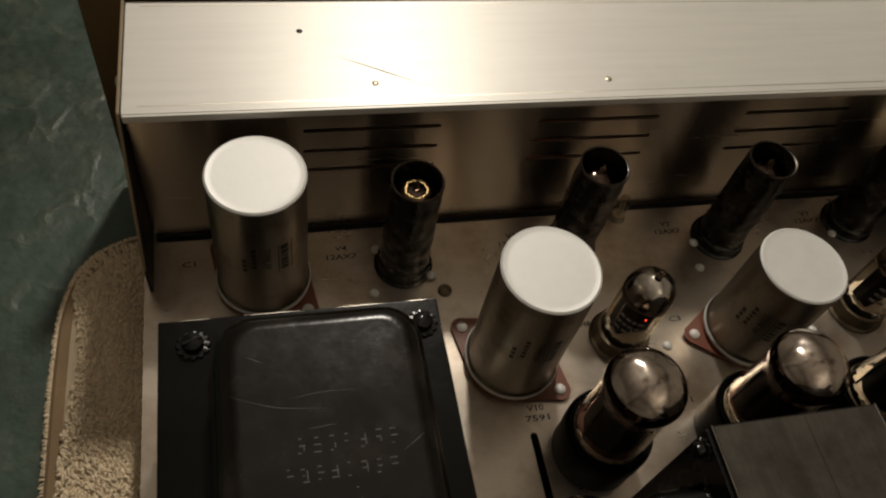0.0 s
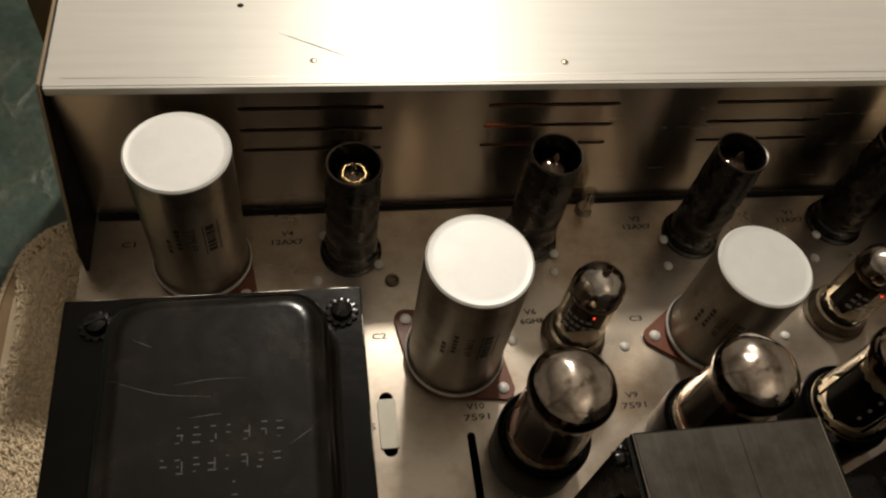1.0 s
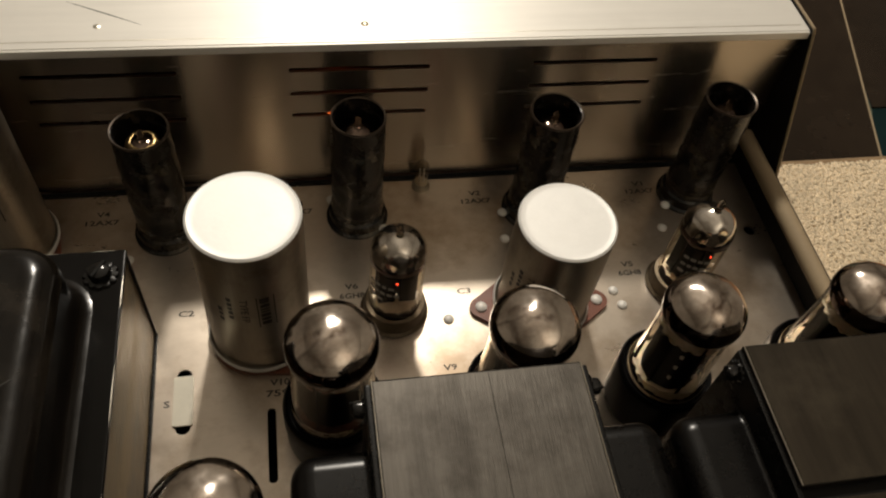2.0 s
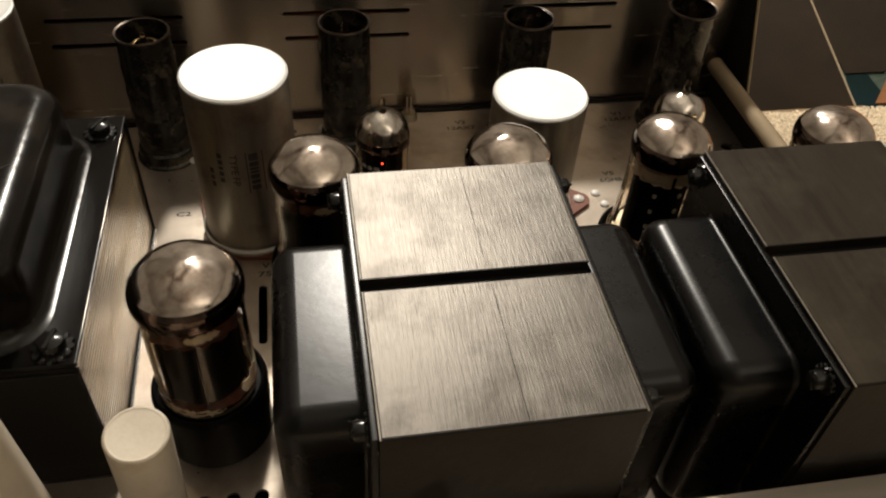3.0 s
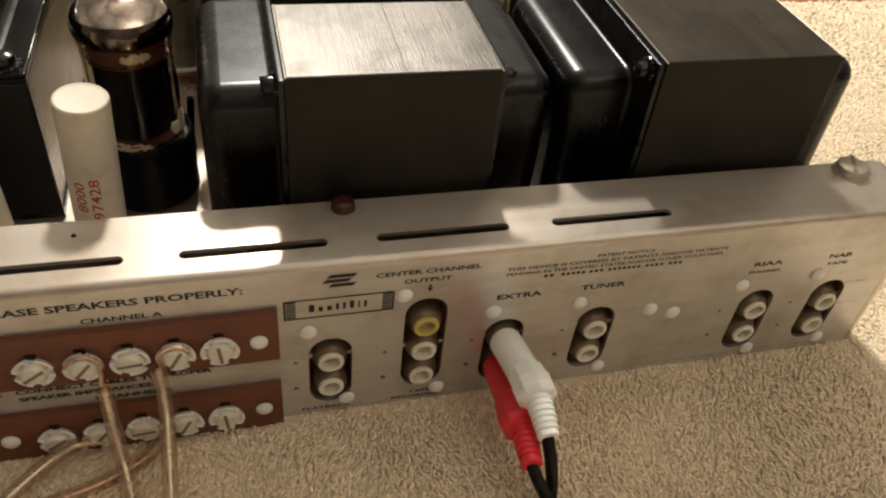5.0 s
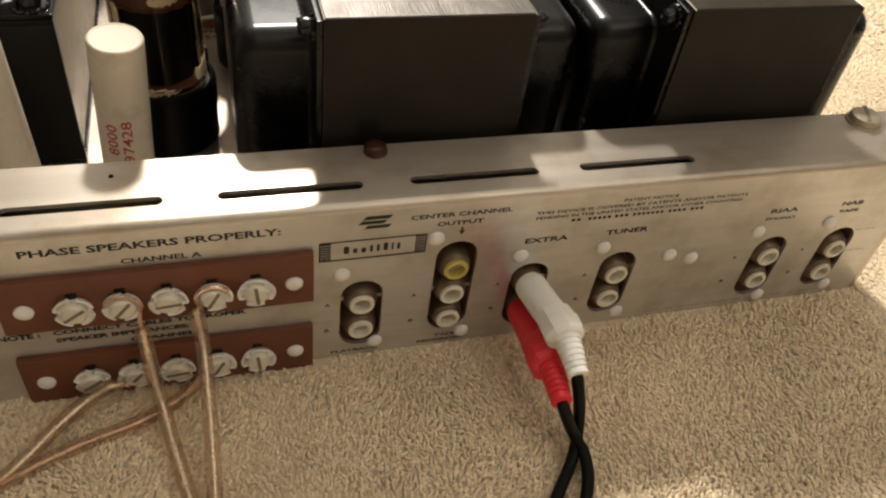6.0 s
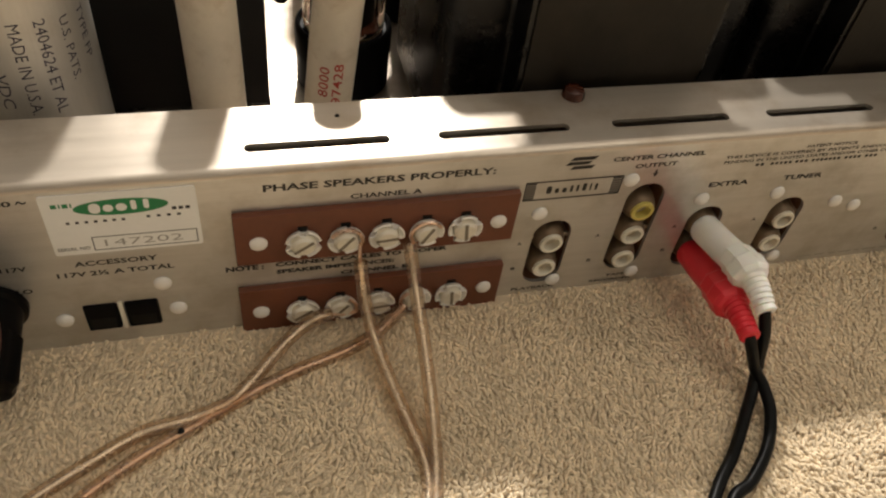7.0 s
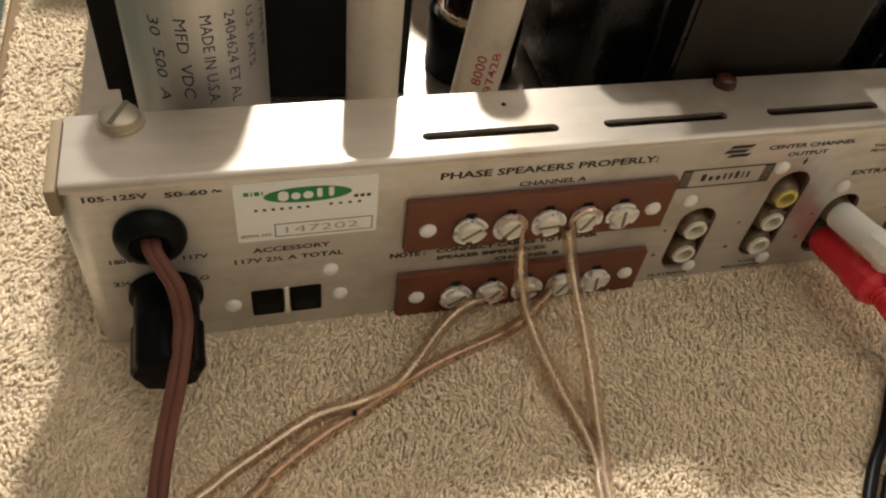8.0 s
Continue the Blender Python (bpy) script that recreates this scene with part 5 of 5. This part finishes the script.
def ragged_arc(r, a0, a1, z0, z1, rough, steps=22, thick=0.3):
    """A bent flake with ragged upper and lower edges, from angle a0 to a1."""
    bm = bmesh.new()
    rings = []
    for k in range(steps + 1):
        u = k / steps
        q = radians(a0 + (a1 - a0) * u)
        end = math.sin(math.pi * min(1, max(0, u))) ** 0.35
        mid = (z0 + z1) / 2
        low = mid + (z0 - mid) * end + rough * random.uniform(-1, 1)
        top = mid + (z1 - mid) * end + rough * random.uniform(-1, 1)
        rings.append([bm.verts.new((s * math.cos(q), s * math.sin(q), z)) for s, z in ((r, low), (r, top), (r - thick, top), (r - thick, low))])
    for p, q in zip(rings, rings[1:]):
        for i in range(4):
            bm.faces.new((p[i], q[i], q[(i + 1) % 4], p[(i + 1) % 4]))
    bm.faces.new(rings[0])
    bm.faces.new(rings[-1][::-1])
    return bm


def power_tube(x, y, turn, label, wide, top, pale=False):
    """An octal power tube: black base, clear envelope, silvered dome, dark anode between mica spacers."""
    t = thing("power_tube", x, y, DECK, label, "vacuum tube", "power tubes", turn)
    part("base", lathe([(0, 0), (15.2, 0), (15.8, 0.8), (15.8, 12), (16.2, 13), (16.2, 20.5), (15.9, 22), (15.2, 22.8), (14.6, 22.4), (14.2, 20.8), (0, 20.5)], segs=48), "bakelite", t, "black bakelite base", 40)
    eq = top - 9.6
    env = part("envelope", shell([(13.2, 20.7), (13.5, 23.5), (min(13.5, wide), 27), (wide - 0.8, 38), (wide - 1.0, eq - 10), (wide - 0.7, eq - 5), (wide, eq - 1.6)], 1.3), "blown", t, "clear glass envelope", 60)
    env.visible_shadow = False
    head = [((wide + 0.15) * math.cos(radians(q)), eq + 9.3 * math.sin(radians(q)) ** 1.05) for q in range(0, 90, 6)]
    part("getter_band", lathe([(wide - 0.1, eq - 2.4), (wide + 0.1, eq - 1.2)] + head[:5], segs=48), "getter_dark", env, "smoky dark edge of the getter", 60)
    part("getter", lathe(head[4:] + [(0, eq + 9.3)], segs=64), "getter", env, "silvered dome, room reflections painted on as veins and blotches", 60)
    ra = min(10.9, wide - 2.9)
    plate = lathe([(ra - 0.5, 24.6), (ra, 25.2), (ra, 49.6), (ra - 0.5, 50.2)], segs=40, flute=lambda a, h: -0.9 * abs(math.sin(a)) + 0.15 * math.cos(10 * a))
    an = part("anode", plate, "plate", t, "black carbonised anode", 30)
    for s in (-1, 1):
        part("anode_fin", box(s * ra - 0.9, s * ra + 0.7, -0.5, 0.5, 25, 50, 0.2, 1), "plate", an)
    if pale:
        for z in (32, 38.5, 45):
            for q in (-60, -100, -150):
                part("anode_hole", box((ra - 0.3) * math.cos(radians(q)) - 0.6, (ra - 0.3) * math.cos(radians(q)) + 0.6, (ra - 0.9) * math.sin(radians(q)) - 0.5, (ra - 0.9) * math.sin(radians(q)) + 0.5, z, z + 1.3), "nickel", an)
    scallop = lambda a, h: 0.45 if math.cos(16 * a) > 0.1 else -0.3
    up = "mica" if pale else "mica_brown"
    part("mica", lathe([(0, 50.3), (wide - 2.6, 50.3), (wide - 2.6, 50.7), (0, 50.7)], segs=72, flute=scallop), up, t, "toothed mica spacer", 20)
    part("mica", lathe([(0, 53.6), (wide - 3.2, 53.6), (wide - 3.2, 54.0), (0, 54.0)], segs=72, flute=scallop), up, t, "toothed mica spacer", 20)
    part("mica", lathe([(0, 24.0), (wide - 1.5, 24.0), (wide - 1.5, 24.4), (0, 24.4)], segs=72, flute=scallop), "mica" if pale else "mica_brown", t, "toothed mica spacer", 20)
    part("insulator", ragged_arc(min(11.2, wide - 2.6), -200, 150, 50.4, top - 13.6, 0.5, 60), up, t, "ragged pale mica collar" if pale else "red-brown mica collar", 20)
    if pale:
        # pale ring stands in for lit deck bent through the glass foot
        part("flake", ragged_arc(wide - 1.1, -175 - turn, 20 - turn, 22.2, 26.4, 0.7, 40), "mica", t, "ragged pale ring, for lit deck refracted at the foot")
    else:
        part("flake", ragged_arc(wide - 1.7, -40 - turn, 58 - turn, 23.0, 30.5, 1.3, 30), "mica", t, "ragged pale flake at the foot")
        part("flake", ragged_arc(wide - 1.3, -185 - turn, -66 - turn, 22.4, 25.2, 0.6, 34), "mica", t, "ragged pale flake at the foot")
        part("flake", ragged_arc(wide - 2.4, -95 - turn, -52 - turn, eq - 8.2, eq - 5.4, 0.5, 16), "mica", t, "pale mica edge under the dome")
    for s in (-1, 1):
        for q in (-1, 1):
            part("support_rod", rod(s * 6.5, q * 8.6, 21, 0.45, 34, "z", 8, 0.1), "plate", t)
    part("foot_ring", lathe([(12.2, 21.2), (13.0, 21.6), (13.2, 22.2), (12.6, 22.6), (11.8, 22.0), (12.2, 21.2)], segs=40), "socket_brass", t, "grimy ring at the foot of the glass", 60)
    return t


pw = power_tube(155.5, 131, 8, "octal power tube with silvered dome behind the output transformer", 13.5, 68.0)
copy_thing(pw, pose(0.2150, 0.131, DECK * MM, 0, 0, -22))
slim = power_tube(268, 131, 30, "slimmer octal power tube with a silvered dome", 12.6, 69.4, True)
copy_thing(slim, pose(0.3240, 0.130, DECK * MM, 0, 0, 12))
power_tube(121.8, 85.5, 40, "taller octal power tube beside the power transformer", 14.3, 70.0)


def shielded_tube(x, y, turn, label):
    """A small nine-pin tube in an open, blackened shield."""
    t = thing("shielded_tube", x, y, DECK, label, "vacuum tube", "shielded preamp tubes", turn)
    part("socket", lathe([(0, 0), (12.4, 0), (12.4, 1.0), (11.4, 1.6), (11.2, 5.5), (10.2, 6.2)], segs=36), "shield", t, "dark socket skirt", 30)
    dent = lambda a, h: 0.5 * math.exp(-((h - 24) / 1.6) ** 2) * math.cos(6 * a) + 0.35 * math.exp(-((h - 33) / 1.6) ** 2) * math.cos(6 * a + 1) - 0.3 * math.exp(-((h - 15) / 2.0) ** 2) + 0.22 * math.sin(2 * a + 0.31 * h) * math.sin(0.23 * h + a)
    hs = [9] + [11 + 1.6 * k for k in range(23)] + [50.5, 55.2]
    out = [(10.1 if h < 50 else 9.8, h) for h in hs]
    sh = part("shield", lathe(out + [(9.9, 56.0), (9.2, 55.8)] + [(9.2, 40), (9.3, 9)], segs=48, flute=dent), "shield", t, "blackened open-topped shield", 50)
    part("rim", lathe([(9.85, 55.4), (10.1, 55.9), (9.8, 56.3), (9.3, 56.1)], segs=48), "shield_rim", sh, "worn bright rim")
    lower = part("lower_glass", lathe([(10.0, 5.6), (10.4, 7), (10.3, 9.5), (10.0, 12)], segs=36, flute=lambda a, h: 0.35 * math.sin(7 * a + h)), "glass", t, "glass foot of the tube", 60)
    lower.visible_shadow = False
    part("dome", lathe([(8.9, 8), (8.9, 44), (8.5, 46.6), (7.2, 48.8), (5.2, 50.2), (2.6, 50.9), (0, 51.2)], segs=36), "getter_dark", t, "smoky glass dome", 60)
    part("gold_ring", lathe([(5.8, 49.9), (5.4, 50.5), (4.7, 50.95), (4.1, 51.1), (3.8, 51.0)], segs=36, flute=lambda a, h: 0.14 * math.sin(5 * a) + 0.16 * math.sin(11 * a + 1)), "gold", t, "gold-tinted ring round the sealed tip", 60)
    part("tip", lathe([(1.9, 50.8), (1.3, 52.2), (1.0, 54.6), (0.6, 55.6), (0, 56.0)], segs=14), "blown", t, "glass sealing tip", 60)
    part("liner", lathe([(9.15, 46), (9.0, 50), (9.05, 54), (9.2, 55.6)], segs=36), "shield", t)
    for s in (-1, 1):
        part("socket_ear", moved(lathe([(2.1, 0.9), (2.0, 1.5), (1.2, 2.1), (0, 2.2)], segs=14), at(s * 13.0, 0, 0)), "nickel", t)
    return t


sv = shielded_tube(97.0, 221, -35, "small tube in a blackened open shield by the hood")
for x, y, turn in ((171.2, 223, -40), (244.2, 221.5, 10), (314.8, 224.5, 30)):
    dim = copy_thing(sv, pose(x * MM, y * MM, DECK * MM, 0, 0, turn))
    for ob in [o for o in dim.children if o.name.startswith("gold_ring")]:
        bpy.data.objects.remove(ob)


def signal_tube(x, y, turn, label):
    """A bare nine-pin tube with silvered dome and sealed tip."""
    t = thing("signal_tube", x, y, DECK, label, "vacuum tube", "bare signal tubes", turn)
    part("socket", lathe([(0, 0), (12.6, 0), (12.8, 0.8), (11.6, 1.6), (11.4, 6.2), (10.9, 7.2), (9.6, 7.4)], segs=40), "socket_brass", t, "brass-coloured socket ring", 30)
    env = part("envelope", shell([(9.3, 7), (9.7, 9), (9.8, 18), (9.8, 35.6)], 0.8, 40), "blown", t, "clear glass envelope", 60)
    env.visible_shadow = False
    part("getter_band", lathe([(9.6, 33.8), (9.8, 34.8), (9.85, 36.2), (9.75, 37.4)], segs=40), "getter_dark", env, "", 60)
    part("getter", lathe([(9.75, 37.4), (9.3, 40), (8.0, 42.6), (5.6, 44.6), (3, 45.6), (1.5, 46.2)], segs=40), "getter_bright", env, "silvered dome", 60)
    part("tip", lathe([(2.2, 45.4), (1.2, 46.6), (1.0, 47.6), (1.5, 48.4), (1.0, 49.4), (1.3, 50.4), (0.7, 51.6), (0, 52)], segs=14), "blown", env, "sealed glass tip", 60)
    pl = bmesh.new()
    for s in (-1, 1):
        box(s * 3.7 - 3.2, s * 3.7 + 3.2, -4.4, 4.4, 12, 32, 0.8, 2, pl)
    box(-7.6, 7.6, -0.4, 0.4, 12, 32, 0.1, 1, pl)
    part("anode", pl, "plate", t, "dark twin anode")
    for z in (10.6, 33):
        part("mica", lathe([(0, z), (8.4, z), (8.4, z + 0.35), (0, z + 0.35)], segs=48, flute=lambda a, h: 0.5 if math.cos(12 * a) > 0.2 else -0.3), "mica", t, "", 20)
    part("heater_end", lathe([(0, 0), (0.24, 0.15), (0.24, 0.5), (0, 0.65)], -1.0, -7.7, 28.6, 10), "heater", t, "red glowing heater end")
    for k, (ws, z, ln) in enumerate((((1, 1, 0.8, 1), 27, 10), ((1, 0.8, 1, 1, 1), 23, 12), ((1, 1), 19, 6))):
        def round_glass(bm, z=z):
            for v in bm.verts:
                a = radians(-48) + (v.co.x - 4) / 9.9
                v.co = Vector((9.9 * math.sin(a), -9.9 * math.cos(a), z + v.co.y))
            return bm
        bars("printed_mark", ws, ln, 1.5, 0.35, round_glass, "faint_ink", env)
    return t


sg = signal_tube(181, 176.8, 0, "bare signal tube with silvered dome and sealed tip")
copy_thing(sg, pose(0.2955, 0.1785, DECK * MM, 0, 0, 15))

# small clear lamp by the hood
cl = thing("neon_lamp", 199.3, 237.0, DECK, "small clear glass lamp standing against the hood", "lamp")
g = part("bulb", lathe([(2.8, 3), (2.9, 8), (2.9, 12), (2.2, 14.4), (1.0, 15.4), (0, 15.6)], segs=20), "glass", cl, "clear glass bulb", 60)
g.visible_shadow = False
part("collar", lathe([(0, 0), (3.8, 0), (3.8, 1.2), (3.0, 3.2), (0, 3.2)], segs=20), "brass", cl)
part("wire", rod(-0.9, 0, 3, 0.35, 8, "z", 8, 0.1), "nickel", cl)
part("wire", rod(0.9, 0, 3, 0.35, 8, "z", 8, 0.1), "nickel", cl)

# ---- cream waxed tubes standing by the rear lip ----
def waxed_tube(x0, y0, x1, y1, top, r, label, words):
    c = thing("paper_capacitor", x0, y0, DECK, label, "capacitor", "cream paper capacitors")
    d = Vector((x1 - x0, y1 - y0, top - DECK))
    tilt = Vector((0, 0, 1)).rotation_difference(d.normalized()).to_matrix().to_4x4()
    h = d.length
    body = part("sleeve", moved(lathe([(r - 0.4, 0), (r, 0.4), (r, h - 0.5), (r - 0.3, h - 0.1), (r - 0.7, h)], segs=40), tilt), "waxpaper", c, "cream waxed paper sleeve", 40)
    part("end_fill", moved(lathe([(r - 0.7, h), (r - 1.2, h - 0.3), (0, h - 0.4)], segs=40), tilt), "waxend", c, "cream wax end", 40)
    for w, a, z, ln, s in words:
        part("lettering", moved(wrapped(lettering(w, ln, s, 0.008), r + 0.05, a, z, False), tilt), "red_ink", body, "red stamped number", 0)
    part("lead", tube([(-r - 1, 3, 4), (-r - 2.5, 2, 1.5), (-r - 2.8, 1, 0)], 0.45, 6), "tinned", c)
    return c


waxed_tube(110.0, 48.5, 114.0, 44.0, 84.0, 7.0, "short cream waxed paper capacitor with red stamped numbers", (("8000", -14, 26.5, 10.6, 3.0), ("97428", 18, 24.0, 14.6, 2.8)))
waxed_tube(80.0, 48.5, 79.0, 46.5, 98.0, 7.7, "tall cream waxed paper capacitor, unmarked side out", ())

# ---- cables ----
def phono_plug(name, p, material, label):
    """A moulded phono plug: round barrel, faceted two-step grip and ribbed boot with an end collar, bent along p."""
    t = thing(name, *p[0], label, "cable", "phono plugs")
    line = smooth_path([tuple(b - a for a, b in zip(p[0], c)) for c in p], 20)
    last = len(line) - 1

    def piece(part_name, prof, segs, note, smooth):
        lo, hi = prof[0][0], prof[-1][0]
        pts = [line[i] for i in range(round(lo * last), round(hi * last) + 1)]
        pts = [a.lerp(b, k / 4) for a, b in zip(pts, pts[1:]) for k in range(4)] + [pts[-1]]

        def rad(u):
            u = lo + (hi - lo) * u
            for (a, r0), (b, r1) in zip(prof, prof[1:]):
                if u <= b + 1e-9:
                    return r0 + (r1 - r0) * (u - a) / (b - a)
            return prof[-1][1]
        return part(part_name, tube(pts, rad, segs, 1), material, t, note, smooth)

    piece("barrel", [(0.0, 4.5), (0.015, 4.8), (0.42, 4.75)], 28, "", 40)
    piece("grip", [(0.38, 4.9), (0.40, 5.45), (0.50, 5.5), (0.515, 5.95), (0.63, 5.85), (0.665, 5.0), (0.68, 4.0)], 8, "faceted moulded grip", 22)
    ribs = [(0.66, 3.8)]
    for k in range(6):
        u = 0.68 + 0.045 * k
        r = 3.75 - 0.13 * k
        ribs += [(u, r), (u + 0.026, r - 0.04), (u + 0.029, r - 0.5), (u + 0.041, r - 0.52)]
    ribs += [(0.951, 2.95), (0.99, 3.0), (1.0, 2.7)]
    piece("boot", ribs, 24, "ribbed strain-relief boot", 40)
    return t


phono_plug("phono_plug", [(222.7, -1.0, 23.0), (223.2, -12, 25.4), (223.5, -22, 28.2), (223.4, -30, 28.4), (223.3, -38, 26.2)], "white_plastic", "white moulded phono plug pushed into the EXTRA jack")
phono_plug("phono_plug", [(222.2, -1.0, 11.8), (221.4, -12, 14.4), (220.2, -24, 18.2), (219.2, -33, 20.8), (218.3, -42, 20.8)], "red_plastic", "red moulded phono plug pushed into the EXTRA jack")


def cable(name, pts, r, material, label, category="cable", flat=1.0):
    ob = part(name, tube(pts, r, 12, 10, None, flat), material, None, "", 60)
    return tagged(ob, label, category)


cable("phono_cable", [(223.2, -37, 26.4), (224.4, -40.5, 19), (225.6, -43, 9), (223.6, -48, 3.6), (219.0, -54, 2.0), (208.5, -66, 1.6), (197.8, -76.2, 1.6), (186, -92, 1.6), (170, -125, 1.6)], 1.75, "black_rubber", "thin black phono cable running over the towel")
cable("phono_cable", [(218.4, -41, 20.9), (220.6, -43.6, 15), (223.6, -45, 8.5), (226.0, -49, 4.6), (224.4, -57, 3.4), (218.6, -66.5, 2.2), (209, -75, 1.8), (201.0, -79.5, 1.6), (188, -98, 1.6), (178, -130, 1.6)], 1.75, "black_rubber", "thin black phono cable running over the towel")


def speaker_wire(pts, core, label, bare=None):
    """Clear-insulated stranded wire: a metal core inside a clear sleeve, with a bare end at the screw."""
    t = thing("speaker_wire", *pts[0], label, "wire", "speaker wires")
    q = [tuple(b - a for a, b in zip(pts[0], c)) for c in pts]
    part("strand", tube(q, 0.85, 8, 10), core, t, "stranded metal core", 60)
    s = part("insulation", tube(q, 2.0, 12, 10), "vinyl", t, "clear plastic insulation", 60)
    s.visible_shadow = False
    if bare:
        part("bare_end", tube([tuple(b - a for a, b in zip(pts[0], c)) for c in bare], 0.55, 8, 8), "copper", t, "bare copper strands hooked round the screw")
    return t


def hook(x, z, s=1):
    return [(x + s * 4.4 * math.cos(radians(a)), -4.2, z + 4.4 * math.sin(radians(a))) for a in range(150, -41, -30)]


speaker_wire([(113.0, -5.6, 28.5), (113.5, -8.5, 21), (114.4, -13, 14), (115.6, -17.5, 9.5), (117.4, -26, 6), (120.2, -38.5, 3.2), (122.8, -50, 1.6), (122.8, -60, 1.4), (120.8, -69, 1.4), (117, -110, 1.4)], "tinned", "clear speaker wire from a channel A screw, hanging to the towel", bare=hook(109.2, 35.6) + [(112.8, -5.4, 31.2), (113.0, -5.6, 28.5)])
speaker_wire([(126.6, -4.6, 33.0), (127.3, -8, 27), (127.6, -13, 22), (127.6, -24.6, 16), (127.4, -34.8, 10.6), (126.9, -45, 5.0), (125.4, -56.5, 2.0), (122.9, -69, 1.4), (119, -110, 1.4)], "tinned", "clear speaker wire from a channel A screw, hanging to the towel", bare=hook(131.4, 35.6, -1) + [(127.4, -5.0, 33.4)])
speaker_wire([(104.8, -5.6, 6.6), (101.4, -6.6, 7.4), (96.0, -8.4, 5.4), (89.0, -14.2, 4.2), (81.4, -22.4, 3.4), (74.8, -27.6, 2.2), (64.8, -31.2, 2.4), (52.5, -33.4, 2.4), (40.2, -39.5, 2.0), (28.6, -46, 1.6), (21.8, -50.4, 1.4), (-10, -68, 1.4), (-60, -96, 1.4)], "tinned", "clear speaker wire from a channel B screw, lying on the towel", bare=hook(108.3, 7.0, 1)[3:] + [(104.8, -5.6, 6.4)])
speaker_wire([(126.6, -5.4, 6.0), (123.4, -7.4, 4.4), (117.6, -11, 2.2), (107.6, -15.6, 1.6), (92.8, -20.2, 1.6), (78.3, -26.4, 1.4), (64.6, -33.4, 1.4), (51.7, -40.0, 1.4), (39.4, -48, 1.4), (34.6, -52.8, 1.4), (0, -80, 1.4), (-30, -110, 1.4)], "copper", "clear speaker wire from a channel B screw, lying on the towel", bare=hook(130.5, 7.0, -1)[3:] + [(126.8, -5.4, 6.2)])

spot = part("dark_spot", lathe([(0, 0.9), (0.7, 0.6), (0.9, 0), (0, -0.4)], 0, 0, 0, 12), "gasket", bpy.data.objects["speaker_wire.003"], "small dark spot on the insulation")
spot.location = ((62.3 - 126.6) * MM, (-34.8 + 5.4) * MM, (3.0 - 6.0) * MM)

cord = thing("mains_cord", 17.3, -3, 42.5, "brown flat mains cord leaving a black grommet", "cord")
for k, (dx, dy) in enumerate(((-0.95, 0.3), (0.95, -0.3))):
    pts = [(17.3, 2, 42.4), (17.4, -4.5, 41.8), (19.6, -8.5, 39.0), (22.0, -12.5, 35.2), (22.7, -17.5, 29.6), (21.4, -24.4, 25.0), (19.4, -30.8, 20.2), (17.0, -37.0, 15.2), (14.8, -44.5, 10.8), (12.6, -54, 5.6), (10, -66, 2.6), (4, -92, 1.8), (-6, -130, 1.8)]
    q = [(x - 17.3 + dx, y + 3 + dy, z - 42.5) for x, y, z in pts]
    part("conductor", tube(q, 1.45, 12, 10), "brown_cord", cord, "", 60)
